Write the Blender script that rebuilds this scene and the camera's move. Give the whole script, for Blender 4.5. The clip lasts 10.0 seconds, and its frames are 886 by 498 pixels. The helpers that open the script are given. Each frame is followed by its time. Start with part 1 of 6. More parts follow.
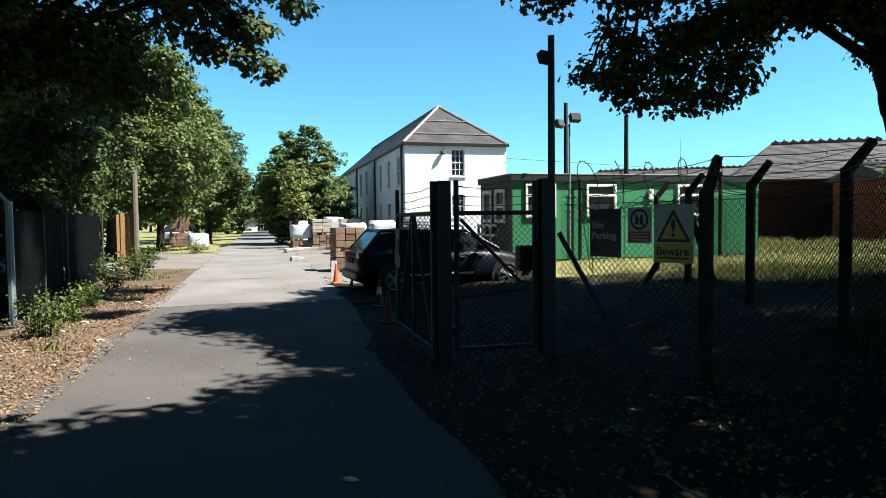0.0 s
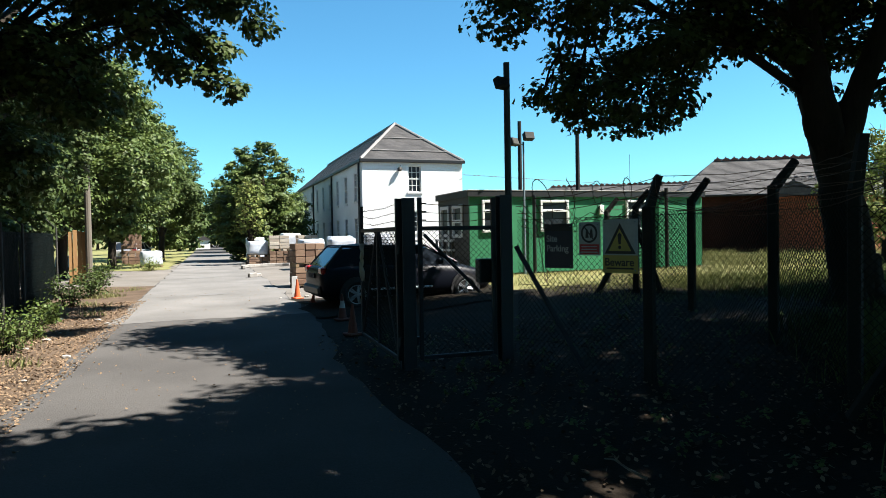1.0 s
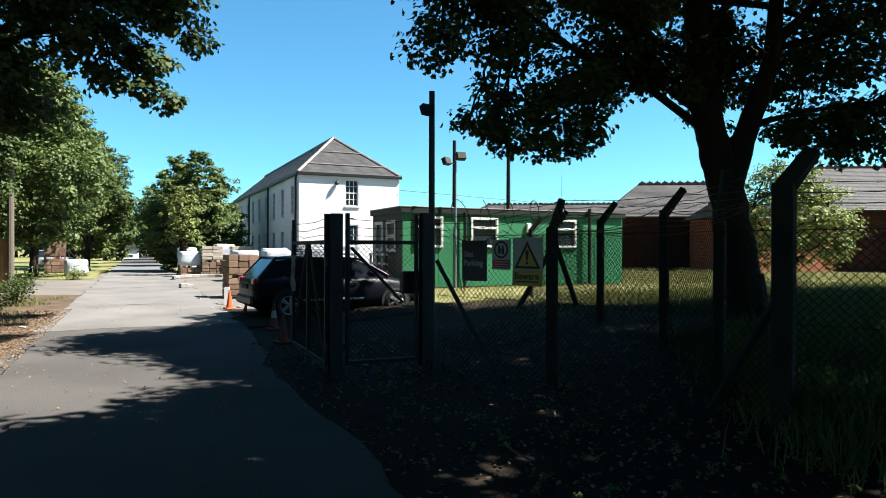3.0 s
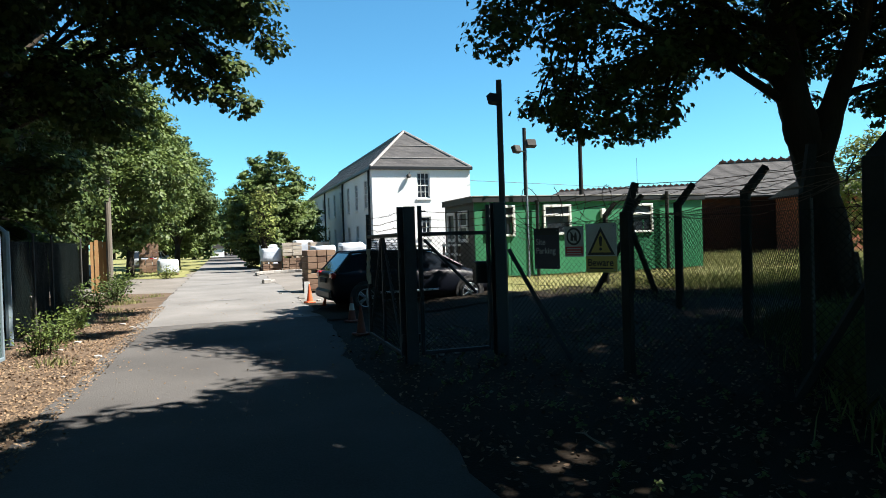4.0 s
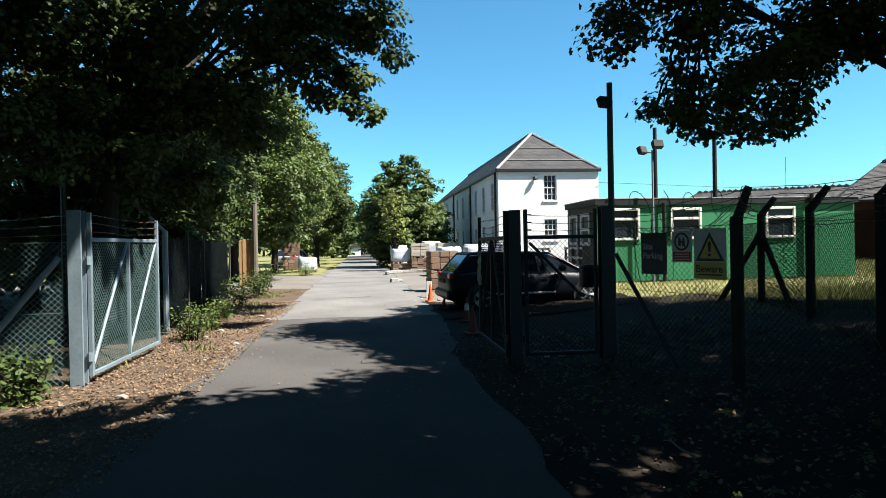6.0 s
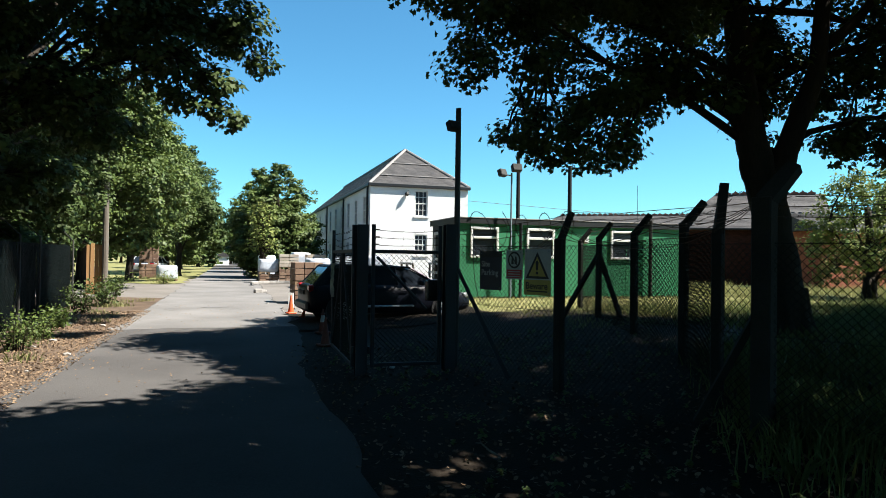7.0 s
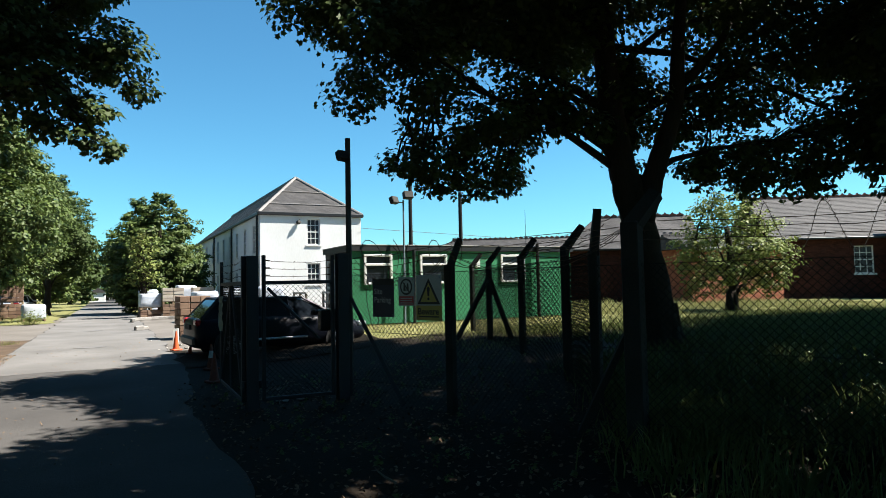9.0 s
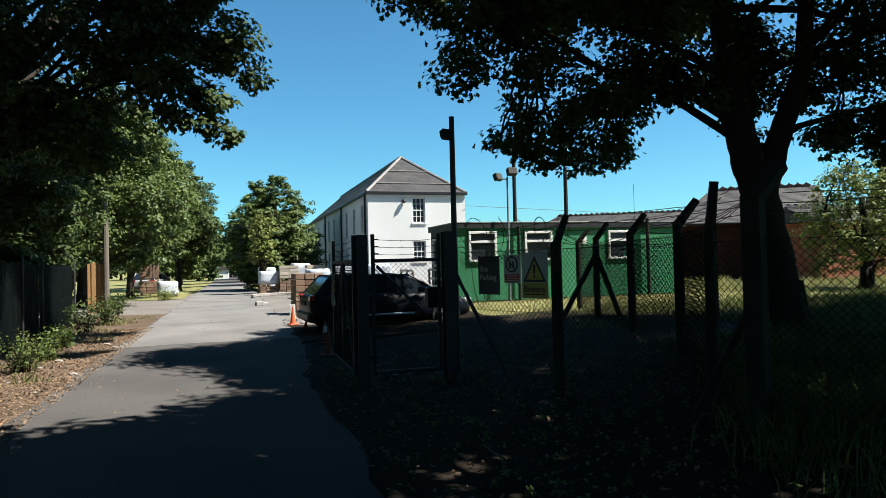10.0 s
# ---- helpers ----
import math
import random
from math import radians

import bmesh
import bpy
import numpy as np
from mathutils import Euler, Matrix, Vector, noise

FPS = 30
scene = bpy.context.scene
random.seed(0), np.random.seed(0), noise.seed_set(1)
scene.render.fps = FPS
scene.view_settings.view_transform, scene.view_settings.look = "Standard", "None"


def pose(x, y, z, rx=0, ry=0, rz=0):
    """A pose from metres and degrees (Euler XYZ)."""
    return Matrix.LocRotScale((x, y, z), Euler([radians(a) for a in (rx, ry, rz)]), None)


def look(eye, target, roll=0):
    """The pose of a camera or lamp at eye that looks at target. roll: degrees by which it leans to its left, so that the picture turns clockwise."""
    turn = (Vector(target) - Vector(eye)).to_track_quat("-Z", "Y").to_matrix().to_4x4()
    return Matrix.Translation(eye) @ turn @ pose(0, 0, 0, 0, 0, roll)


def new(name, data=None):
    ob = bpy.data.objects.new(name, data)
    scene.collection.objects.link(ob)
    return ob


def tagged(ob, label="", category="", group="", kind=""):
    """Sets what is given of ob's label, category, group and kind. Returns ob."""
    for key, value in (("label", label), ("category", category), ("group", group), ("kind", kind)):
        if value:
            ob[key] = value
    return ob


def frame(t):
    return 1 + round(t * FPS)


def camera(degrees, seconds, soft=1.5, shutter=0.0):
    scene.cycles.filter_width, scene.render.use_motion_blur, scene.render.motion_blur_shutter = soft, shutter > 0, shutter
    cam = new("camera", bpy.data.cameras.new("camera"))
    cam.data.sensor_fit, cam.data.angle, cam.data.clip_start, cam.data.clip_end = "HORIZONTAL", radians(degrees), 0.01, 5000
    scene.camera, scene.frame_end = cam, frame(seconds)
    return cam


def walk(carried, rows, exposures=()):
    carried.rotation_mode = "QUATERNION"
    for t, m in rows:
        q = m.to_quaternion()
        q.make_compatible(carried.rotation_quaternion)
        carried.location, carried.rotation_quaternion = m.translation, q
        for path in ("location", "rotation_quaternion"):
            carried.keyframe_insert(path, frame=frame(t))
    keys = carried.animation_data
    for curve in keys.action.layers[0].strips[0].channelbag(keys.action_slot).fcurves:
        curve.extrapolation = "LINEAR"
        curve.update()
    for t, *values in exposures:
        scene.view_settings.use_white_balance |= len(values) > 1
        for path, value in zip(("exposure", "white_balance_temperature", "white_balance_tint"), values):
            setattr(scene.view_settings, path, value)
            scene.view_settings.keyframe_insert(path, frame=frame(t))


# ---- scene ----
cam = camera(68.42, 10.0, soft=0.4)
# seconds, x, y, z, yaw, pitch, roll
PATH = [
    (0.0, 0.000, 0.000, 1.623, -15.79, -2.61, 0.67),
    (0.5, -0.131, -0.180, 1.608, -17.99, -1.95, -1.12),
    (1.0, -0.219, -0.391, 1.619, -19.69, -1.31, 1.04),
    (1.5, -0.218, -0.566, 1.616, -22.97, -2.59, 0.93),
    (2.0, -0.271, -0.748, 1.607, -31.12, 0.47, 1.07),
    (2.5, -0.359, -0.944, 1.616, -35.46, 0.30, -0.10),
    (3.0, -0.285, -1.051, 1.611, -25.06, -0.04, -0.15),
    (3.2, -0.261, -1.048, 1.614, -24.11, -1.14, 0.42),
    (4.3, -0.323, -1.145, 1.611, -17.50, -0.45, 2.10),
    (4.5, -0.350, -1.177, 1.606, -17.53, 0.03, 2.37),
    (5.0, -0.315, -1.209, 1.608, -8.74, 0.13, 2.22),
    (5.2, -0.249, -1.248, 1.612, -4.34, 0.34, 2.41),
    (6.3, 0.042, -1.488, 1.620, -10.44, -0.49, 0.01),
    (6.5, 0.085, -1.566, 1.628, -13.85, 0.74, 0.03),
    (7.0, 0.313, -1.728, 1.613, -17.89, 0.79, -0.80),
    (7.5, 0.347, -1.831, 1.627, -25.03, 2.06, 1.39),
    (8.0, 0.324, -1.848, 1.628, -25.17, 3.17, 3.33),
    (8.5, 0.299, -1.872, 1.628, -26.22, 3.81, 2.09),
    (9.0, 0.301, -1.865, 1.628, -27.06, 3.06, 1.15),
    (9.5, 0.309, -1.818, 1.631, -20.93, 2.42, 1.35),
    (10.0, 0.289, -1.855, 1.638, -17.92, 1.23, 1.41),
]
EXPOSURES = [(0.0, 1.86), (3.0, 1.90), (4.5, 1.84), (7.0, 1.80), (8.0, 1.73), (9.0, 1.68), (9.5, 1.65), (10.0, 1.51)]
walk(cam, [(t, pose(x, y, z, 90 + pitch, roll, yaw)) for t, x, y, z, yaw, pitch, roll in PATH], EXPOSURES)

# ---- world and sun ----
SUN_AZ = Vector((0.90, -0.44, 0)).normalized()      # towards the sun, on the ground
SUN_EL = radians(54)
world = bpy.data.worlds.new("sky_world")
scene.world = world
world.use_nodes = True
wn = world.node_tree.nodes
sky = wn.new("ShaderNodeTexSky")
sky.sky_type = "NISHITA"
sky.sun_disc = False
sky.sun_elevation = SUN_EL
sky.sun_rotation = math.atan2(SUN_AZ.x, SUN_AZ.y)
sky.air_density, sky.dust_density, sky.ozone_density = 1.0, 0.3, 1.6
wn["Background"].inputs["Strength"].default_value = 0.05
tint = wn.new("ShaderNodeMix")
tint.data_type, tint.blend_type = "RGBA", "MULTIPLY"
tint.inputs[0].default_value = 1.0
tint.inputs[7].default_value = (0.46, 0.98, 1.12, 1)
world.node_tree.links.new(sky.outputs[0], tint.inputs[6])
world.node_tree.links.new(tint.outputs[2], wn["Background"].inputs["Color"])
sun = new("sun", bpy.data.lights.new("sun", "SUN"))
sun.data.energy, sun.data.angle, sun.data.color = 5.0, radians(0.5), (1.0, 0.955, 0.88)
to_sun = SUN_AZ * math.cos(SUN_EL) + Vector((0, 0, math.sin(SUN_EL)))
sun.matrix_world = look(to_sun * 60, (0, 0, 0))


# ---- materials ----
def mat(name, col, col2=None, scale=4.0, rough=0.8, bump=0.2, metal=0.0, fine=40.0, island=0.0, obj=0.0, stretch=(1, 1, 1), translucent=0.0, spec=0.5, tone=0.75, courses=None):
    """A surface with a coarse and a fine noise between two colours, a bump, and optional change from piece to piece."""
    m = bpy.data.materials.new(name)
    m.use_nodes = True
    nt = m.node_tree
    nd, ln = nt.nodes, nt.links.new
    b = nd["Principled BSDF"]
    b.inputs["Roughness"].default_value, b.inputs["Metallic"].default_value = rough, metal
    b.inputs["Specular IOR Level"].default_value = spec
    col2 = tuple(c * tone for c in (col2 or tuple(c * 0.7 for c in col)))
    col = tuple(c * tone for c in col)
    tc = nd.new("ShaderNodeTexCoord")
    mp = nd.new("ShaderNodeMapping")
    mp.inputs["Scale"].default_value = stretch
    geo = nd.new("ShaderNodeNewGeometry")
    ln(geo.outputs["Position"], mp.inputs[0])
    n1 = nd.new("ShaderNodeTexNoise")
    n1.inputs["Scale"].default_value, n1.inputs["Detail"].default_value = scale, 6
    n2 = nd.new("ShaderNodeTexNoise")
    n2.inputs["Scale"].default_value, n2.inputs["Detail"].default_value = fine, 3
    ln(mp.outputs[0], n1.inputs["Vector"])
    ln(mp.outputs[0], n2.inputs["Vector"])
    mx = nd.new("ShaderNodeMath")
    mx.operation = "MULTIPLY_ADD"
    ln(n2.outputs["Fac"], mx.inputs[0])
    mx.inputs[1].default_value = 0.45
    ln(n1.outputs["Fac"], mx.inputs[2])
    fac = mx.outputs[0]
    if island or obj:
        src = geo.outputs["Random Per Island"]
        if obj:
            src = nd.new("ShaderNodeObjectInfo").outputs["Random"]
        ad = nd.new("ShaderNodeMath")
        ad.operation = "MULTIPLY_ADD"
        ln(src, ad.inputs[0])
        ad.inputs[1].default_value = island or obj
        ln(fac, ad.inputs[2])
        fac = ad.outputs[0]
    rp = nd.new("ShaderNodeMapRange")
    rp.inputs[1].default_value, rp.inputs[2].default_value = 0.45, 1.0 + (island or obj) * 0.9
    ln(fac, rp.inputs[0])
    mc = nd.new("ShaderNodeMix")
    mc.data_type = "RGBA"
    mc.inputs[6].default_value, mc.inputs[7].default_value = (*col, 1), (*col2, 1)
    ln(rp.outputs[0], mc.inputs[0])
    shade = mc.outputs[2]
    if courses:
        # fine courses of small slabs, too small to tell apart from the lane: width, height, joint colour, spread
        cw, ch, joint, spread = courses
        flatten = nd.new("ShaderNodeVectorMath")
        flatten.operation = "DOT_PRODUCT"
        ln(tc.outputs["Object"], flatten.inputs[0])
        flatten.inputs[1].default_value = (1, 1, 0)
        sep = nd.new("ShaderNodeSeparateXYZ")
        ln(tc.outputs["Object"], sep.inputs[0])
        com = nd.new("ShaderNodeCombineXYZ")
        ln(flatten.outputs["Value"], com.inputs[0])
        ln(sep.outputs[2], com.inputs[1])
        br = nd.new("ShaderNodeTexBrick")
        br.inputs["Scale"].default_value = 1.0
        br.inputs["Brick Width"].default_value, br.inputs["Row Height"].default_value = cw, ch
        br.inputs["Mortar Size"].default_value, br.inputs["Mortar Smooth"].default_value = ch * 0.07, 0.3
        br.inputs["Color1"].default_value = (1, 1, 1, 1)
        br.inputs["Color2"].default_value = (spread, spread, spread, 1)
        br.inputs["Mortar"].default_value = (*joint, 1)
        ln(com.outputs[0], br.inputs["Vector"])
        ml = nd.new("ShaderNodeMix")
        ml.data_type, ml.blend_type = "RGBA", "MULTIPLY"
        ml.inputs[0].default_value = 1.0
        ln(mc.outputs[2], ml.inputs[6])
        ln(br.outputs["Color"], ml.inputs[7])
        shade = ml.outputs[2]
    ln(shade, b.inputs["Base Color"])
    if bump:
        bp = nd.new("ShaderNodeBump")
        bp.inputs["Strength"].default_value, bp.inputs["Distance"].default_value = bump, 0.02
        ln(mx.outputs[0], bp.inputs["Height"])
        ln(bp.outputs[0], b.inputs["Normal"])
    if translucent:
        tr = nd.new("ShaderNodeBsdfTranslucent")
        ln(mc.outputs[2], tr.inputs[0])
        ms = nd.new("ShaderNodeMixShader")
        ms.inputs[0].default_value = translucent
        ln(b.outputs[0], ms.inputs[1])
        ln(tr.outputs[0], ms.inputs[2])
        ln(ms.outputs[0], nd["Material Output"].inputs[0])
    return m


def glass_mat(name, col, rough=0.05):
    m = bpy.data.materials.new(name)
    m.use_nodes = True
    b = m.node_tree.nodes["Principled BSDF"]
    b.inputs["Base Color"].default_value = (*col, 1)
    b.inputs["Roughness"].default_value = rough
    b.inputs["IOR"].default_value = 1.5
    b.inputs["Specular IOR Level"].default_value = 0.35
    return m


# Lane in two copies: near one darkened for shade, far one lightened for sun.
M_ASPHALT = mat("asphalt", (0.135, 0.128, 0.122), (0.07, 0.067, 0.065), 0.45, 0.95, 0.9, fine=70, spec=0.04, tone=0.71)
M_SUNLANE = mat("sunlit_dusty_asphalt", (0.235, 0.225, 0.215), (0.14, 0.134, 0.128), 0.5, 0.95, 0.6, fine=60, spec=0.08)
M_GRASS = mat("grass_ground", (0.15, 0.165, 0.055), (0.27, 0.245, 0.11), 0.8, 0.95, 0.6, fine=25, spec=0.1)
M_SOIL = mat("litter_soil", (0.15, 0.105, 0.072), (0.07, 0.05, 0.035), 1.6, 0.95, 0.8, fine=45, spec=0.15)
# Near-black soil: the deep tree shade is put into its colour.
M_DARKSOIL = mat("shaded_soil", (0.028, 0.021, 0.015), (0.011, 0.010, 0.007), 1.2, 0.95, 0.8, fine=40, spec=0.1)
M_GRAVEL = mat("gravel", (0.235, 0.215, 0.195), (0.13, 0.118, 0.105), 0.35, 0.95, 0.6, fine=50, spec=0.08)
M_BLADE = mat("grass_blades", (0.12, 0.17, 0.04), (0.38, 0.34, 0.16), 0.5, 0.7, 0, island=0.9, translucent=0.3, spec=0.2)
# Greener blades, darkened in colour for the tree shade.
M_SHADEBLADE = mat("shaded_lush_blades", (0.06, 0.10, 0.025), (0.19, 0.21, 0.07), 0.5, 0.7, 0, island=0.9, translucent=0.2, spec=0.2)
# Fallen leaves again, with the shade under the trees put into the colour.
M_DARKLITTER = mat("shaded_leaves", (0.13, 0.09, 0.06), (0.04, 0.03, 0.02), 3, 0.9, 0, island=0.9, spec=0.2)
M_LITTER = mat("dry_leaves", (0.33, 0.23, 0.14), (0.13, 0.085, 0.055), 3, 0.9, 0, island=0.9, spec=0.2)
M_RENDER = mat("white_render", (0.88, 0.88, 0.87), (0.72, 0.72, 0.69), 0.5, 0.9, 0.12, fine=14, stretch=(1, 1, 0.35), spec=0.2)
M_SLATE = mat("slate", (0.105, 0.095, 0.09), (0.045, 0.042, 0.043), 0.9, 0.75, 0.3, fine=5, courses=(0.3, 0.2, (0.45, 0.45, 0.45), 0.62), tone=0.62)
M_SLATE_OLD = mat("old_slate", (0.105, 0.095, 0.092), (0.05, 0.046, 0.046), 0.5, 0.8, 0.3, fine=4, courses=(0.35, 0.24, (0.5, 0.5, 0.5), 0.65), tone=0.62)
M_RIDGE = mat("ridge_tile", (0.34, 0.32, 0.30), (0.20, 0.18, 0.17), 2, 0.85, 0.2)
M_REDTILE = mat("red_ridge", (0.28, 0.11, 0.07), (0.16, 0.07, 0.05), 2, 0.85, 0.2)
# Brick in two copies: shade put into this colour, sunlight into the next.
M_MORTAR = mat("shaded_red_brick", (0.085, 0.028, 0.019), (0.035, 0.015, 0.012), 0.7, 0.95, 0.3, fine=9, courses=(0.235, 0.085, (0.75, 0.8, 0.85), 0.6), spec=0.15)
M_LITBRICK = mat("sunlit_red_brick", (0.42, 0.15, 0.085), (0.24, 0.085, 0.05), 0.7, 0.95, 0.3, fine=9, courses=(0.235, 0.085, (0.8, 0.85, 0.9), 0.65), spec=0.15)
M_GREEN = mat("green_paint", (0.03, 0.235, 0.10), (0.021, 0.165, 0.072), 0.8, 0.55, 0.1, fine=10)
M_WHITEP = mat("white_paint", (0.80, 0.80, 0.78), (0.66, 0.65, 0.62), 3, 0.5, 0.05)
M_DARKP = mat("dark_paint", (0.010, 0.011, 0.013), (0.007, 0.008, 0.009), 4, 0.5, 0.1)
M_GUTTER = mat("black_gutter", (0.007, 0.007, 0.008), (0.005, 0.005, 0.005), 4, 0.45, 0.05)
M_FELT = mat("roof_felt", (0.11, 0.11, 0.115), (0.07, 0.07, 0.075), 2, 0.9, 0.3)
M_GLASS = glass_mat("window_glass", (0.018, 0.022, 0.028), 0.3)
M_ROADPATCH = mat("pale_worn_asphalt", (0.22, 0.212, 0.205), (0.14, 0.136, 0.132), 2, 0.92, 0.5, fine=60, spec=0.2)
M_CARGLASS = glass_mat("car_glass", (0.012, 0.016, 0.022))
M_GALV = mat("galvanised_steel", (0.25, 0.32, 0.36), (0.15, 0.20, 0.23), 3, 0.55, 0.1, metal=0.2, fine=30)
M_WIRE = mat("dull_teal_wire", (0.13, 0.22, 0.21), (0.07, 0.13, 0.12), 6, 0.6, 0, metal=0.1)
M_WIREG = mat("green_coated_wire", (0.012, 0.016, 0.013), (0.008, 0.011, 0.009), 6, 0.7, 0, spec=0.2)
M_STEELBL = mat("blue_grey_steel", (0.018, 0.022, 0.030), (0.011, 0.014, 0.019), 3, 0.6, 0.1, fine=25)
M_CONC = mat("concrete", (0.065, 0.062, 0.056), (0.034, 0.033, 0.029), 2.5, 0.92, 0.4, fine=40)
# Shade of backlit posts, poles and pipe put into a near-black colour.
M_POST = mat("silhouette_post", (0.036, 0.035, 0.031), (0.02, 0.019, 0.017), 2.5, 0.92, 0.4, fine=40, spec=0.2)
M_RUST = mat("rusty_wire", (0.12, 0.07, 0.045), (0.06, 0.04, 0.03), 8, 0.8, 0)
M_BARK = mat("bark", (0.05, 0.04, 0.03), (0.022, 0.018, 0.014), 3, 0.95, 1.0, fine=24, stretch=(1, 1, 0.3), spec=0.15)
M_LEAF = mat("sycamore_leaf", (0.03, 0.05, 0.015), (0.07, 0.10, 0.025), 0.6, 0.6, 0, island=0.7, translucent=0.22, spec=0.18, tone=1.0)
M_LEAF2 = mat("lime_leaf", (0.028, 0.052, 0.011), (0.105, 0.14, 0.033), 0.5, 0.55, 0, island=0.8, translucent=0.2, spec=0.25, tone=1.0)
M_LEAF3 = mat("pale_leaf", (0.09, 0.14, 0.03), (0.19, 0.20, 0.06), 0.7, 0.55, 0, island=0.7, translucent=0.25, spec=0.15, tone=1.0)
M_TARP = mat("dark_green_tarpaulin", (0.004, 0.011, 0.011), (0.002, 0.006, 0.006), 1.5, 0.8, 0.4, fine=8, spec=0.08)
M_WOOD = mat("orange_timber", (0.46, 0.26, 0.10), (0.30, 0.16, 0.06), 1.2, 0.8, 0.3, obj=0.4, stretch=(6, 6, 0.6))
M_POLEWOOD = mat("weathered_pole", (0.26, 0.22, 0.17), (0.15, 0.125, 0.095), 2, 0.9, 0.4, stretch=(5, 5, 0.5), tone=0.5)
M_PALLET = mat("pallet_wood", (0.36, 0.25, 0.14), (0.22, 0.145, 0.08), 2, 0.85, 0.3, obj=0.5)
M_CARTON = mat("brown_block", (0.33, 0.22, 0.145), (0.10, 0.048, 0.03), 1.5, 0.9, 0.3, obj=0.6)
M_STONEB = mat("pale_block", (0.66, 0.58, 0.48), (0.32, 0.26, 0.20), 1.5, 0.9, 0.3, obj=0.6)
M_WRAP = mat("white_plastic_wrap", (0.66, 0.69, 0.74), (0.42, 0.46, 0.52), 2.5, 0.4, 0.5, fine=7)
M_CAR = mat("dark_blue_car_paint", (0.005, 0.006, 0.012), (0.003, 0.004, 0.008), 2, 0.4, 0, spec=0.15)
M_SILVER = mat("silver_car_paint", (0.55, 0.56, 0.58), (0.47, 0.48, 0.50), 2, 0.3, 0, metal=0.4)
M_RUBBER = mat("rubber", (0.018, 0.018, 0.019), (0.012, 0.012, 0.013), 6, 0.85, 0.2)
M_ALLOY = mat("alloy", (0.5, 0.51, 0.53), (0.4, 0.41, 0.43), 6, 0.35, 0, metal=0.7)
M_CONE = mat("cone_orange", (0.80, 0.13, 0.03), (0.62, 0.10, 0.03), 5, 0.6, 0.05)
# M_CONE again, with the gate-side shade put into the colour.
M_SHADECONE = mat("shaded_cone_orange", (0.20, 0.042, 0.022), (0.10, 0.028, 0.018), 5, 0.8, 0.1, fine=20)
M_SIGNW = mat("sign_white", (0.46, 0.48, 0.47), (0.36, 0.37, 0.36), 5, 0.45, 0)
M_SIGNY = mat("sign_yellow", (0.50, 0.38, 0.07), (0.38, 0.29, 0.06), 5, 0.45, 0)
M_SIGNN = mat("sign_navy", (0.02, 0.028, 0.05), (0.015, 0.02, 0.038), 5, 0.45, 0)
M_SIGNB = mat("sign_black", (0.012, 0.012, 0.012), (0.01, 0.01, 0.01), 5, 0.5, 0)
M_SIGNR = mat("sign_red", (0.55, 0.03, 0.03), (0.45, 0.03, 0.03), 5, 0.45, 0)
M_CLOTH = mat("pale_cloth", (0.62, 0.58, 0.46), (0.45, 0.42, 0.33), 6, 0.9, 0.3)
M_RED = mat("red_lens", (0.35, 0.01, 0.01), (0.3, 0.01, 0.01), 6, 0.25, 0)
M_STONE = mat("pale_rubble", (0.42, 0.39, 0.35), (0.24, 0.22, 0.20), 6, 0.9, 0.3, obj=0.4)


# ---- mesh helpers ----
def mesh_ob(name, bm, material, smooth=False):
    me = bpy.data.meshes.new(name)
    bm.normal_update()
    bm.to_mesh(me)
    bm.free()
    for m in (material if isinstance(material, (list, tuple)) else [material]):
        me.materials.append(m)
    if smooth:
        me.shade_smooth()
    return new(name, me)


def part(name, bm, material, parent, label="", smooth=False):
    ob = mesh_ob(name, bm, material, smooth)
    ob.parent = parent
    return tagged(ob, label) if label else ob


def thing(name, x, y, z, rz, label, category, group="", kind=""):
    ob = new(name)
    ob.matrix_world = pose(x, y, z, 0, 0, rz)
    return tagged(ob, label, category, group, kind)


def bx(bm, c, s, rz=0.0, rx=0.0, ry=0.0, bev=0.0):
    """A box with centre c and size s, turned, with softened edges."""
    r = bmesh.ops.create_cube(bm, size=1.0, matrix=pose(*c, rx, ry, rz) @ Matrix.Diagonal((*s, 1)))
    if bev:
        vs = set(r["verts"])
        bmesh.ops.bevel(bm, geom=[e for e in bm.edges if e.verts[0] in vs and e.verts[1] in vs], offset=bev, segments=1, affect="EDGES")
    return bm


def rod(bm, p0, p1, r0, r1=None, n=6):
    p0, p1 = Vector(p0), Vector(p1)
    r1 = r0 if r1 is None else r1
    q = (p1 - p0).to_track_quat("Z", "Y").to_matrix()
    a = [bm.verts.new(p0 + q @ Vector((r0 * math.cos(2 * math.pi * i / n), r0 * math.sin(2 * math.pi * i / n), 0))) for i in range(n)]
    b = [bm.verts.new(p1 + q @ Vector((r1 * math.cos(2 * math.pi * i / n), r1 * math.sin(2 * math.pi * i / n), 0))) for i in range(n)]
    for i in range(n):
        bm.faces.new((a[i], a[(i + 1) % n], b[(i + 1) % n], b[i]))
    bm.faces.new(a[::-1])
    bm.faces.new(b)
    return bm


